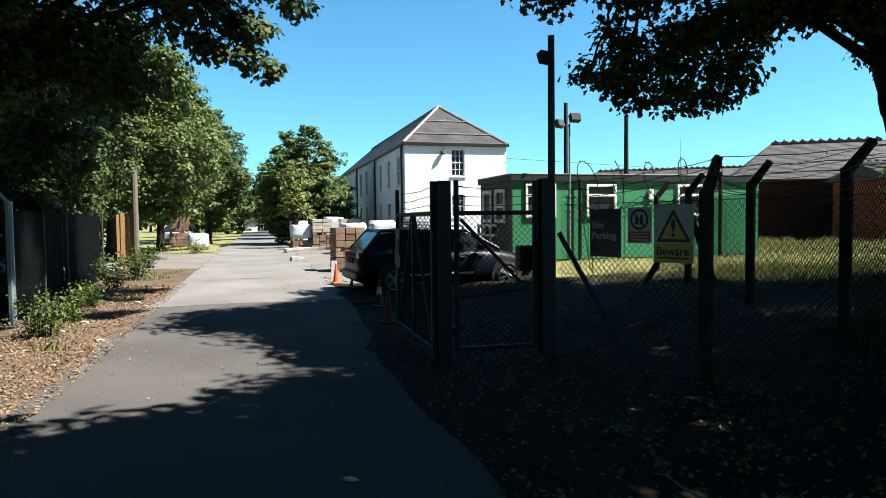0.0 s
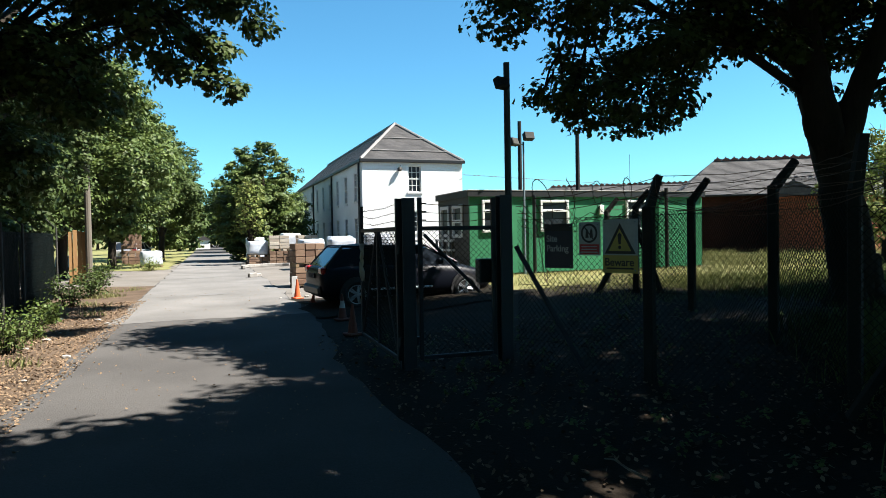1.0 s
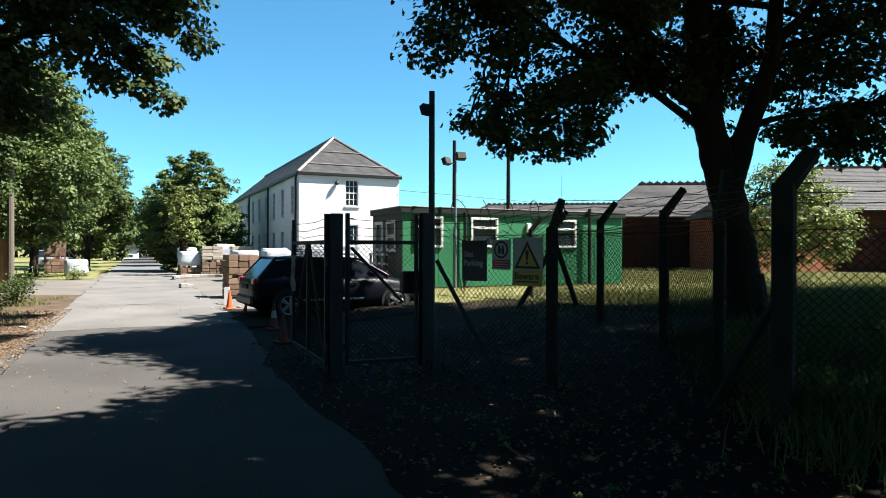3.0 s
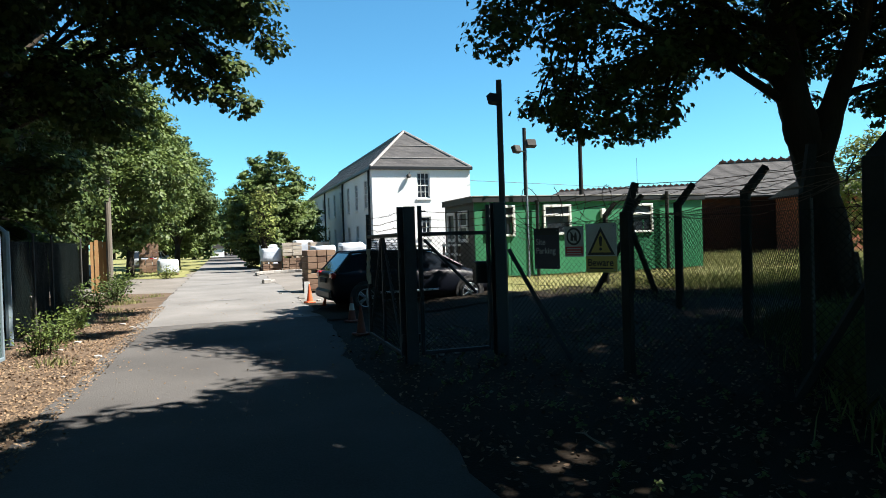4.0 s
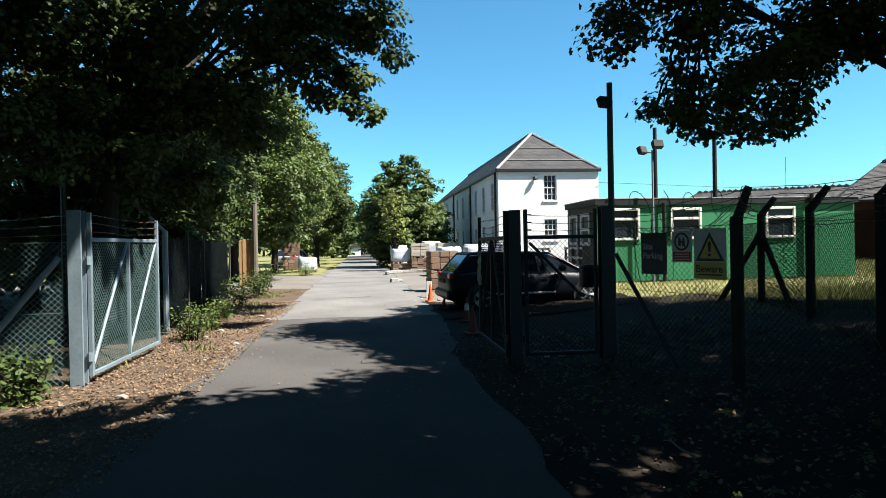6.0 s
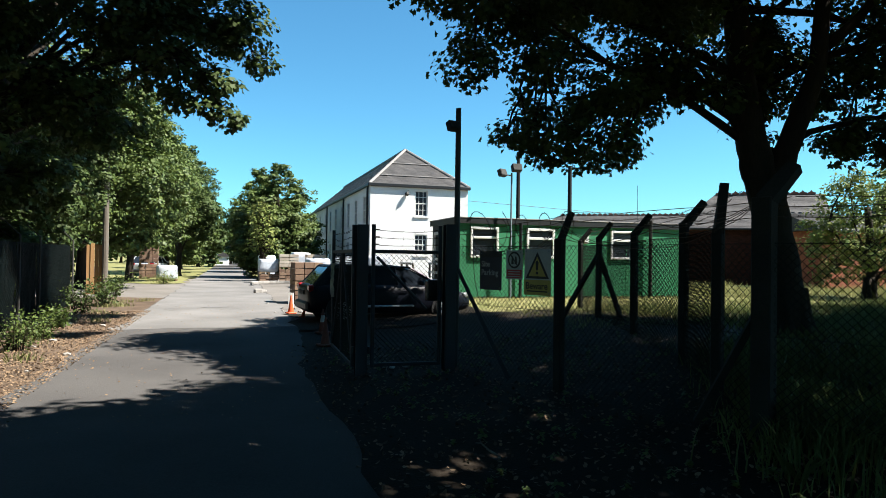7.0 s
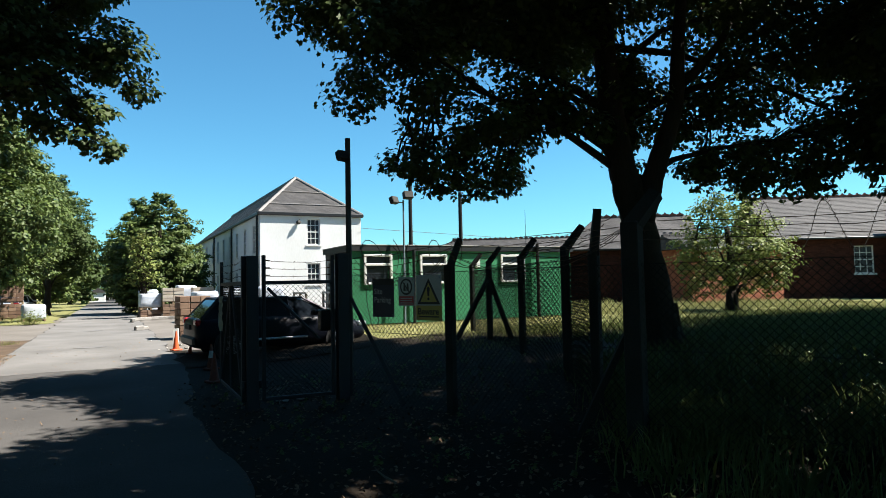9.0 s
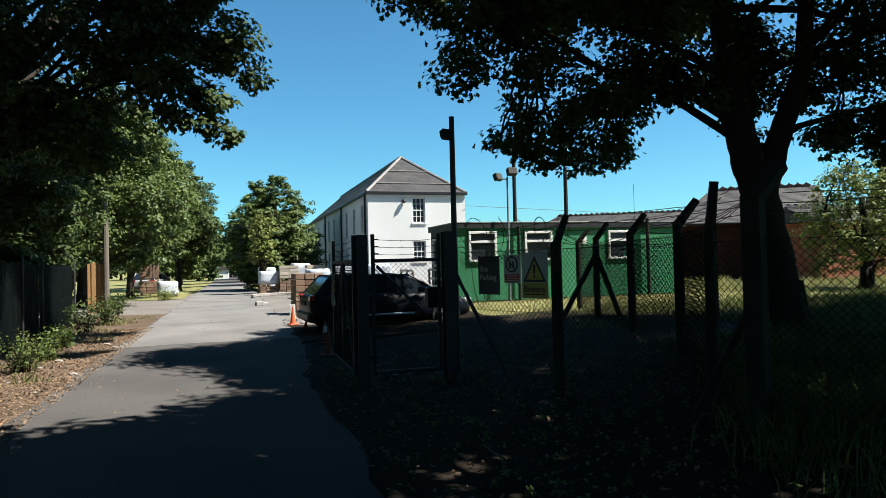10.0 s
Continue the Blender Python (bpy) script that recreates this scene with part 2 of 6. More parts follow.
def pipe(bm, pts, r0, r1=None, n=6):
    """A tapered tube through points, joined ring to ring."""
    pts = [Vector(p) for p in pts]
    r1 = r0 if r1 is None else r1
    rings = []
    for i, p in enumerate(pts):
        d = (pts[min(i + 1, len(pts) - 1)] - pts[max(i - 1, 0)])
        q = d.to_track_quat("Z", "Y").to_matrix()
        f = i / (len(pts) - 1)
        r = r0 + (r1 - r0) * f
        rings.append([bm.verts.new(p + q @ Vector((r * math.cos(2 * math.pi * k / n), r * math.sin(2 * math.pi * k / n), 0))) for k in range(n)])
    for a, b in zip(rings, rings[1:]):
        # match the nearest vertices, so that the tube does not twist
        o = min(range(n), key=lambda s: sum((a[k].co - b[(k + s) % n].co).length for k in range(n)))
        for k in range(n):
            bm.faces.new((a[k], a[(k + 1) % n], b[(k + 1 + o) % n], b[(k + o) % n]))
    bm.faces.new(rings[0][::-1])
    bm.faces.new(rings[-1])
    return bm


def B():
    return bmesh.new()


def prism(bm, outline, y0, y1):
    """A solid from an outline in x, z between two depths."""
    a = [bm.verts.new((x, y0, z)) for x, z in outline]
    b = [bm.verts.new((x, y1, z)) for x, z in outline]
    n = len(outline)
    for i in range(n):
        bm.faces.new((a[i], a[(i + 1) % n], b[(i + 1) % n], b[i]))
    bm.faces.new(a[::-1])
    bm.faces.new(b)
    bmesh.ops.recalc_face_normals(bm, faces=bm.faces)
    return bm


def text_part(body, size, m, parent, material, name="lettering", bold=0.0):
    cu = bpy.data.curves.new(name, "FONT")
    cu.body, cu.size, cu.extrude, cu.offset = body, size, 0.001, bold
    ob = new(name, cu)
    bpy.context.view_layer.update()
    me = bpy.data.meshes.new_from_object(ob.evaluated_get(bpy.context.evaluated_depsgraph_get()))
    bpy.data.objects.remove(ob)
    bpy.data.curves.remove(cu)
    me.materials.clear()
    me.materials.append(material)
    t = new(name, me)
    t.parent = parent
    t.matrix_local = m
    return t


def holed_wall(bm, length, z0, z1, thick, holes):
    """A wall along x from 0 to length, its face at y = 0 and its back at y = thick, with openings (x0, x1, za, zb) through it."""
    xs = sorted({0.0, length, *[h[0] for h in holes], *[h[1] for h in holes]})
    zs = sorted({z0, z1, *[h[2] for h in holes], *[h[3] for h in holes]})
    vs = {}

    def v(i, j, k):
        if (i, j, k) not in vs:
            vs[i, j, k] = bm.verts.new((xs[i], thick * k, zs[j]))
        return vs[i, j, k]

    def solid(i, j):
        if not (0 <= i < len(xs) - 1 and 0 <= j < len(zs) - 1):
            return False
        cx, cz = (xs[i] + xs[i + 1]) / 2, (zs[j] + zs[j + 1]) / 2
        return not any(a < cx < b and c < cz < d for a, b, c, d in holes)

    for i in range(len(xs) - 1):
        for j in range(len(zs) - 1):
            if not solid(i, j):
                continue
            bm.faces.new((v(i, j, 0), v(i + 1, j, 0), v(i + 1, j + 1, 0), v(i, j + 1, 0)))
            bm.faces.new((v(i, j, 1), v(i, j + 1, 1), v(i + 1, j + 1, 1), v(i + 1, j, 1)))
            for (di, dj), (p, q) in {(-1, 0): ((i, j), (i, j + 1)), (1, 0): ((i + 1, j + 1), (i + 1, j)), (0, -1): ((i + 1, j), (i, j)), (0, 1): ((i, j + 1), (i + 1, j + 1))}.items():
                if not solid(i + di, j + dj):
                    bm.faces.new((v(*p, 0), v(*p, 1), v(*q, 1), v(*q, 0)))
    return bm


def ground_z(x, y):
    """The verge on the driver's side rises a little from the road."""
    s = min(max((x - 2.6) / 5.5, 0), 1)
    s = s * s * (3 - 2 * s)
    l = min(max((-2.6 - x) / 6, 0), 1)
    far = min(max((y - 90) / 60, 0), 1)
    bump = 0.05 * noise.noise((x * 0.6, y * 0.6, 0)) * (0 if -2.3 < x < 2.2 else 1)
    return (0.36 * s + 0.12 * l) * (1 - far) + bump


# ---- ground ----
def axis(lo, hi, step):
    far = [60, 90, 140, 230, 400, 800, 1800]
    mid = [lo + step * i for i in range(int((hi - lo) / step) + 1)]
    return [lo - f for f in far[::-1]] + mid + [hi + f for f in far]


def sheet(name, xs, ys, material, lift, label, category):
    bm = B()
    g = [[bm.verts.new((x, y, ground_z(x, y) + lift)) for x in xs] for y in ys]
    for a, b in zip(g, g[1:]):
        for i in range(len(xs) - 1):
            bm.faces.new((a[i], a[i + 1], b[i + 1], b[i]))
    return tagged(mesh_ob(name, bm, material, True), label, category, "", "structure")


def patch(name, x0, x1, y0, y1, material, lift, wob, label, category, step=0.45, edge=None):
    """A sheet over the ground with uneven edges."""
    nx, ny = max(2, int((x1 - x0) / step)), max(2, int((y1 - y0) / step))
    bm = B()
    g = []
    for j in range(ny + 1):
        row = []
        for i in range(nx + 1):
            y = y0 + (y1 - y0) * j / ny
            xe = x1 + (edge(y) if edge else 0)
            x = x0 + (xe - x0) * i / nx
            if i in (0, nx):
                x += wob * (noise.noise((x, y * 0.7, 3)) + 0.6 * noise.noise((x, y * 2.9, 7)))
            if j in (0, ny):
                y += wob * noise.noise((x * 0.8, y, 5))
            row.append(bm.verts.new((x, y, ground_z(x, y) + lift)))
        g.append(row)
    for a, b in zip(g, g[1:]):
        for i in range(nx):
            bm.faces.new((a[i], a[i + 1], b[i + 1], b[i]))
    return tagged(mesh_ob(name, bm, material, True), label, category, "", "structure")


sheet("ground", axis(-40, 50, 1.0), axis(-25, 95, 1.0), M_GRASS, -0.03, "rough summer grass, partly dry and yellowing", "ground")
patch("verge", -4.6, -1.7, -20, 24, M_SOIL, 0.02, 0.2, "earth verge covered with dry fallen leaves beside the road", "verge")
# The M_DARKSOIL sheets below carry tree and car shade in their colour.
patch("verge", 0.9, 9.5, -12, 12.6, M_DARKSOIL, 0.02, 0.5, "bare trodden earth with sparse weeds, tree shade in its colour", "verge")
patch("verge", 1.75, 6.4, 12.2, 16.4, M_DARKSOIL, 0.045, 0.3, "dark earth sheet standing in for shade round the parked car", "verge")
patch("shaded_floor", 9.3, 25, -12, 11.4, M_DARKSOIL, 0.028, 0.5, "earth and sparse weeds with tree shade put into the colour", "ground", 0.6)
patch("woodland_floor", -17, -4.3, -8, 23.5, M_DARKSOIL, 0.025, 0.5, "earth and undergrowth under the trees, shade put into the colour", "ground", 0.8)
patch("yard", 1.2, 16, 12.9, 46, M_GRAVEL, 0.012, 0.3, "pale dusty gravel yard used for parking and storage", "yard", 0.8)
patch("yard", -16, -1.6, 23.5, 44, M_GRAVEL, 0.012, 0.3, "pale dusty side entrance beside the road", "yard", 0.8)
patch("grass_island", -9.0, -2.3, 36.0, 60, M_GRASS, 0.03, 0.35, "rough grassy corner beside the side entrance", "verge", 0.6)
patch("lawn", 6.2, 24, 12.7, 17.2, M_GRASS, 0.03, 0.3, "sunlit dry grass in front of the cabin", "lawn", 0.8)
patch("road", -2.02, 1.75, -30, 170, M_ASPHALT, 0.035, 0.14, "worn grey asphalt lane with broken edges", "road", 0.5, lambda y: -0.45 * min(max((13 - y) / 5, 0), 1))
patch("road", -2.0, 1.72, 13.2, 70, M_SUNLANE, 0.039, 0.16, "paler dusty stretch of asphalt lane beside the yard, with painted-in sunlight", "road", 0.5)


# ---- white two-storey building ----
def sash_window(parent, x, z0, w, h, rows=4, cols=3, depth=0.12, name="window"):
    """A sash window, set back in its opening in a wall along local x."""
    win = new(name)
    win.parent = parent
    win.matrix_local = pose(x, depth, z0)
    t = 0.06
    bm = B()
    for cx, cz, sx, sz in ((t / 2, h / 2, t, h), (w - t / 2, h / 2, t, h), (w / 2, t / 2, w - 2 * t, t), (w / 2, h - t / 2, w - 2 * t, t), (w / 2, h / 2, w - 2 * t, t)):
        bx(bm, (cx, 0, cz), (sx, 0.07, sz))
    for c in range(1, cols):
        bx(bm, (w * c / cols, 0, h / 2), (0.03, 0.04, h - 2 * t))
    for r in range(1, rows):
        if r * 2 != rows:
            bx(bm, (w / 2, 0.004, h * r / rows), (w - 2 * t, 0.035, 0.03))
    part("window_frame", bm, M_WHITEP, win)
    bm = B()
    bx(bm, (w / 2, 0.03, h / 2), (w - 0.02, 0.008, h - 0.02))
    part("pane", bm, M_GLASS, win)
    bm = B()
    bx(bm, (w / 2, -depth + 0.02, -0.05), (w + 0.16, 0.16, 0.09), bev=0.01)
    part("sill", bm, M_WHITEP, win)
    return win


def white_building():
    x0, y0, w, ln, zb, ze = 7.65, 34.5, 5.85, 31.0, 0.2, 5.75
    b = thing("white_building", x0, y0, 0, 0, "long white rendered two-storey building with a hipped slate roof", "building")
    th = 0.35
    front = [(2.62, 3.38, 4.0, 5.48), (2.62, 3.38, 1.75, 2.95)]
    wl = new("wall_front")
    wl.parent = b
    part("face", holed_wall(B(), w, zb, ze, th, front), M_RENDER, wl, "white rendered front wall")
    for a, c, z, t in front:
        sash_window(wl, a, z, c - a, t - z)
    cols = (1.7, 4.5, 7.3, 10.1, 12.9, 15.7, 18.5, 22.0, 25.0, 28.0)
    holes = [(ln - y - 0.42, ln - y + 0.42, 3.55, 5.2) for y in cols] + [(ln - y - 0.42, ln - y + 0.42, 1.05, 2.65) for y in cols]
    side = new("wall_side")
    side.parent = b
    side.matrix_local = pose(0, ln, 0, 0, 0, -90)
    hw = holed_wall(B(), ln - th - 0.002, zb, ze, th, holes)
    part("face", hw, M_RENDER, side, "white rendered long wall with weather stains")
    for a, c, z, t in holes:
        sash_window(side, a, z, c - a, t - z, 4, 2, 0.05)
    bm = B()
    bx(bm, (w - th / 2, ln / 2 + th / 2, (zb + ze) / 2), (th, ln - th, ze - zb))
    bx(bm, (w / 2, ln - th / 2, (zb + ze) / 2), (w - 2 * th, th, ze - zb))
    part("wall_rear", bm, M_RENDER, b)
    bm = B()
    bx(bm, (w / 2, ln / 2, 3.1), (w - 2 * th, ln - 2 * th, 0.2))
    part("floor_slab", bm, M_CONC, b)
    # roof: hipped, with slate courses as stepped bands
    o, zr, hip = 0.07, 8.35, 3.6
    rx = w / 2
    courses = 40
    bm = B()
    prev = None
    for k in range(courses):
        f0, f1 = k / courses, (k + 1) / courses
        lift = 0.013

        def ring(f, dz):
            ax, ay0, ay1 = -o + (rx + o) * f, -o + (hip + o) * f, ln + o - (hip + o) * f
            z = ze + (zr - ze) * f + dz
            return [bm.verts.new(p) for p in ((ax, ay0, z), (w - ax, ay0, z), (w - ax, ay1, z), (ax, ay1, z))]
        a, c = ring(f0, lift), ring(f1, 0.0)
        for i in range(4):
            j = (i + 1) % 4
            bm.faces.new((a[i], a[j], c[j], c[i]))
            if prev:
                bm.faces.new((prev[i], prev[j], a[j], a[i]))
        prev = c
    roof = part("roof", bm, M_SLATE, b, "weathered grey slate roof")
    bm = B()
    rod(bm, (rx, hip, zr + 0.03), (rx, ln - hip, zr + 0.03), 0.11, n=6)
    for p, q in (((-o, -o, ze + 0.04), (rx, hip, zr + 0.05)), ((w + o, -o, ze + 0.04), (rx, hip, zr + 0.05))):
        rod(bm, p, q, 0.085, n=6)
    part("ridge_tiles", bm, M_RIDGE, roof, "pale ridge and hip tiles")
    bm = B()
    for z in (6.35, 7.25):
        f = (z - ze) / (zr - ze)
        ay, ax = -o + (hip + o) * f, -o + (rx + o) * f
        rod(bm, (ax, ay - 0.02, z + 0.05), (w - ax, ay - 0.02, z + 0.05), 0.035, n=5)
    part("lead_strip", bm, M_RIDGE, roof, "pale lead strips across the hip")
    bm = B()
    bx(bm, (w / 2, -o - 0.02, ze - 0.03), (w + 2 * o + 0.14, 0.12, 0.2), bev=0.03)
    bx(bm, (-o - 0.02, ln / 2, ze - 0.03), (0.12, ln + 2 * o - 0.1, 0.2), bev=0.03)
    bx(bm, (w / 2, ln / 2, ze - 0.03), (w + 2 * o - 0.02, ln + 2 * o - 0.02, 0.06))
    part("gutter", bm, M_GUTTER, b, "black gutters along the eaves")
    for y in (0.5, 9.0, 17.2, 26.5):
        bm = B()
        pipe(bm, [(-o, y, ze - 0.1), (-0.08, y, ze - 0.45), (-0.08, y, zb)], 0.06, n=6)
        part("downpipe", bm, M_GUTTER, b, "black downpipe")
    for x, z in ((2.1, 5.25),):
        bm = B()
        bx(bm, (x, -0.15, z), (0.2, 0.2, 0.18), rz=25, rx=-25, bev=0.02)
        rod(bm, (x + 0.1, 0, z + 0.2), (x, -0.15, z + 0.1), 0.025)
        part("floodlight", bm, M_CONC, b, "grey wall floodlight")
    bm = B()
    rod(bm, (w, -0.1, ze - 0.75), (w + 14, 4, ze - 0.9), 0.012, n=4)
    part("cable", bm, M_GUTTER, b)


white_building()


# ---- green cabin ----
def green_cabin():
    x0, y0, w, d, zb, zt = 6.95, 17.3, 8.4, 2.75, 0.42, 2.74
    c = thing("portable_cabin", x0, y0, 0, 0, "green flat-roofed portable cabin with white-framed windows", "cabin")
    holes = [(0.38, 1.33, 1.64, 2.6), (2.30, 3.29, 1.64, 2.6), (5.38, 6.37, 1.64, 2.6)]
    front = new("wall_front")
    front.parent = c
    part("face", holed_wall(B(), w, zb, zt, 0.08, holes), M_GREEN, front, "green painted panel wall")
    for i in range(1, 7):
        bm = B()
        bx(bm, (w * i / 7, -0.004, (zb + zt) / 2 - 0.3), (0.03, 0.012, 1.6))
        part("joint_strip", bm, M_GREEN, front)
    for a, b, z, t in holes:
        win = new("window")
        win.parent = front
        win.matrix_local = pose(a, -0.02, z)
        ww, hh = b - a, t - z
        bm = B()
        e = 0.075
        for cx, cz, sx, sz in ((e / 2, hh / 2, e, hh), (ww - e / 2, hh / 2, e, hh), (ww / 2, e / 2, ww - 2 * e, e), (ww / 2, hh - e / 2, ww - 2 * e, e), (ww / 2, hh * 0.66, ww - 2 * e, e)):
            bx(bm, (cx, 0, cz), (sx, 0.09, sz), bev=0.008)
        part("window_frame", bm, M_WHITEP, win, "white plastic window frame")
        bm = B()
        bx(bm, (ww / 2, 0.03, hh / 2), (ww - 0.06, 0.01, hh - 0.06))
        part("pane", bm, M_GLASS, win)
    side = new("wall_side")
    side.parent = c
    side.matrix_local = pose(0, d, 0, 0, 0, -90)
    sh = [(0.25, 1.05, 0.62, 2.5), (1.35, 2.2, 1.5, 2.5)]
    # Dark paint on this side holds the shade of the end wall.
    part("face", holed_wall(B(), d - 0.082, zb, zt, 0.08, sh), M_DARKP, side, "end wall with a glazed door, shade put into its dark colour")
    for a, b, z, t in sh:
        win = new("glazed_door" if z < 1 else "window")
        win.parent = side
        win.matrix_local = pose(a, 0, z)
        ww, hh = b - a, t - z
        bm = B()
        for cx, cz, sx, sz in ((0.05, hh / 2, 0.1, hh), (ww - 0.05, hh / 2, 0.1, hh), (ww / 2, 0.05, ww - 0.2, 0.1), (ww / 2, hh - 0.05, ww - 0.2, 0.1), (ww / 2, hh * 0.5, ww - 0.2, 0.1)):
            bx(bm, (cx, 0, cz), (sx, 0.08, sz), bev=0.008)
        part("frame", bm, M_WHITEP, win)
        bm = B()
        bx(bm, (ww / 2, 0.03, hh / 2), (ww - 0.08, 0.01, hh - 0.08))
        part("pane", bm, M_GLASS, win)
    bm = B()
    bx(bm, (w - 0.04, d / 2 + 0.04, (zb + zt) / 2), (0.08, d - 0.082, zt - zb))
    bx(bm, (w / 2, d - 0.04, (zb + zt) / 2), (w - 0.164, 0.08, zt - zb))
    bx(bm, (w / 2, d / 2, zb + 0.05), (w - 0.2, d - 0.2, 0.1))
    part("wall_rear", bm, M_GREEN, c)
    bm = B()
    bx(bm, (w / 2, d / 2, zt + 0.06), (w + 0.10, d + 0.10, 0.12), bev=0.015)
    roof = part("roof", bm, M_FELT, c, "flat grey felt roof")
    bm = B()
    bx(bm, (w / 2, -0.068, zt + 0.045), (w + 0.16, 0.03, 0.17))
    bx(bm, (-0.068, d / 2, zt + 0.045), (0.03, d + 0.10, 0.17))
    part("fascia", bm, M_DARKP, roof, "dark fascia board")
    bm = B()
    bx(bm, (w / 2, -0.07, zt + 0.145), (w + 0.16, 0.05, 0.03), bev=0.006)
    bx(bm, (-0.07, d / 2 + 0.03, zt + 0.145), (0.05, d + 0.05, 0.03), bev=0.006)
    part("edge_trim", bm, M_RIDGE, roof, "pale metal edge strip along the felt")
    bm = B()
    rod(bm, (w - 1.55, -0.15, 0.36), (w - 1.55, -0.15, zt + 0.25), 0.06, n=8)
    part("vent_pipe", bm, M_POST, c, "pipe standing against the wall, shadow put into its colour")
    for i in range(5):
        bm = B()
        bx(bm, (0.3 + (w - 0.6) * i / 4, d / 2, 0.28), (0.3, d - 0.3, 0.3), bev=0.02)
        part("support_block", bm, M_CONC, c)
    for x in (2.05,):
        bm = B()
        rod(bm, (x, -0.12, 0.36), (x, -0.12, zt), 0.055, n=8)
        part("downpipe", bm, M_GUTTER, c, "dark downpipe")
    bm = B()
    bx(bm, (4.45, -0.05, 2.3), (0.17, 0.08, 0.3), bev=0.02)
    part("wall_box", bm, M_WHITEP, c, "small white wall box")
    # steps with a handrail at the end door
    s = thing("entrance_steps", x0 - 0.65, y0 + 2.1, ground_z(6.3, 19), 0, "timber access ramp with pale handrails at the cabin door", "steps")
    bm = B()
    bx(bm, (0, -0.3, 0.22), (1.1, 1.6, 0.1), bev=0.01)
    part("landing", bm, M_PALLET, s)
    for sx in (-0.5, 0.5):
        for y in (-1.05, -0.3, 0.45):
            bm = B()
            bx(bm, (sx, y, 0.62), (0.06, 0.06, 1.1))
            part("post", bm, M_POLEWOOD, s)
        for z in (0.6, 0.85, 1.15):
            bm = B()
            bx(bm, (sx, -0.3, z), (0.05, 1.7, 0.07))
            part("handrail", bm, M_WHITEP, s, "white handrail")


green_cabin()


# ---- brick buildings behind the lawn, turned against the road ----
BR = pose(0, 0, 0, 0, 0, -32)


def brick_house(u0, u1, zeave, zridge, depth, label, holes=(), hipped=True, gable=False, v=38.0, ridge=M_REDTILE, rmat=None):
    """Wall faces at v along the turned frame, from u0 to u1."""
    h = new("brick_building")
    h.matrix_world = BR @ pose(u0, v, 0)
    tagged(h, label, "building", "brick buildings")
    w = u1 - u0
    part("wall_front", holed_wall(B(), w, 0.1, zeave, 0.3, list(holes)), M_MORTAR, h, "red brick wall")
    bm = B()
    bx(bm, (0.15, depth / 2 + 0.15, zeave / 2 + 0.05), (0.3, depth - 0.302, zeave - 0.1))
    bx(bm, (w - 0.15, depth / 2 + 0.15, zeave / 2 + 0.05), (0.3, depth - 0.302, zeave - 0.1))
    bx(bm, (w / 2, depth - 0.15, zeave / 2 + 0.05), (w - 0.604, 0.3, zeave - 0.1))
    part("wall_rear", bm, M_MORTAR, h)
    for a, b, z, t in holes:
        sash_window(h, a, z, b - a, t - z, 4, 3)
    bm = B()
    o, n = 0.3, 30
    hp = depth / 2 if hipped else -o
    prev = None
    for k in range(n):
        f0, f1 = k / n, (k + 1) / n

        def ring(f, dz):
            z = zeave + (zridge - zeave) * f + dz
            ay = -o + (depth / 2 + o) * f
            ax = -o + ((hp + o) * f if hipped else 0)
            bx1 = w + o if gable else w - ax
            return [bm.verts.new(p) for p in ((ax, ay, z), (bx1, ay, z), (bx1, depth - ay, z), (ax, depth - ay, z))]
        a, c = ring(f0, 0.014), ring(f1, 0.0)
        for i in range(4):
            j = (i + 1) % 4
            bm.faces.new((a[i], a[j], c[j], c[i]))
            if prev:
                bm.faces.new((prev[i], prev[j], a[j], a[i]))
        prev = c
    roof = part("roof", bm, rmat or M_SLATE_OLD, h, "old grey slate roof")
    x0, x1 = (hp, w + o if gable else w - hp) if hipped else (-o, w + o)
    for i in range(int((x1 - x0) / 0.45)):
        bm = B()
        prism(bm, [(-0.2, -0.06), (0.2, -0.06), (0.2, 0.03), (0.02, 0.10), (-0.02, 0.17), (-0.05, 0.10), (-0.2, 0.03)], -0.1, 0.1)
        t = part("ridge_tile", bm, ridge, roof)
        t.location = (x0 + 0.22 + 0.45 * i, depth / 2, zridge + 0.04)
    bm = B()
    bx(bm, (w / 2, -o - 0.04, zeave), (w + 2 * o, 0.1, 0.12), bev=0.02)
    part("gutter", bm, M_GUTTER, h)
    return h


brick_house(5.2, 12.9, 3.45, 5.6, 4.4, "low brick building in shaded colour, slate roof hipped at one end", gable=True)
brick_house(17.3, 31.0, 3.8, 6.65, 7.5, "long red brick building in shaded colour with a grey slate roof", [(4.35, 5.45, 1.75, 3.35), (9.5, 10.5, 1.75, 3.2)], False)
link = brick_house(0, 7.0, 3.2, 4.0, 3.4, "low brick link wall between the buildings, sunlight in its colour", (), False, ridge=M_SLATE_OLD)
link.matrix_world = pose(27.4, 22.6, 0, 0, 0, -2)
# The link takes the brick copy with sunlight in its colour.
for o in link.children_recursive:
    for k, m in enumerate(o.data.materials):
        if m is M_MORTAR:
            o.data.materials[k] = M_LITBRICK
porch = new("brick_porch")
porch.matrix_world = BR @ pose(23.6, 36.2, 0)
tagged(porch, "tall red brick porch with a flat parapet and coping", "porch")
bm = B()
bx(bm, (1.8, 0.89, 2.5), (3.6, 1.78, 5.0), bev=0.01)
part("wall", bm, M_MORTAR, porch)
bm = B()
bx(bm, (1.8, 0.88, 5.06), (3.8, 1.96, 0.12), bev=0.02)
part("coping", bm, M_RIDGE, porch, "pale stone coping")
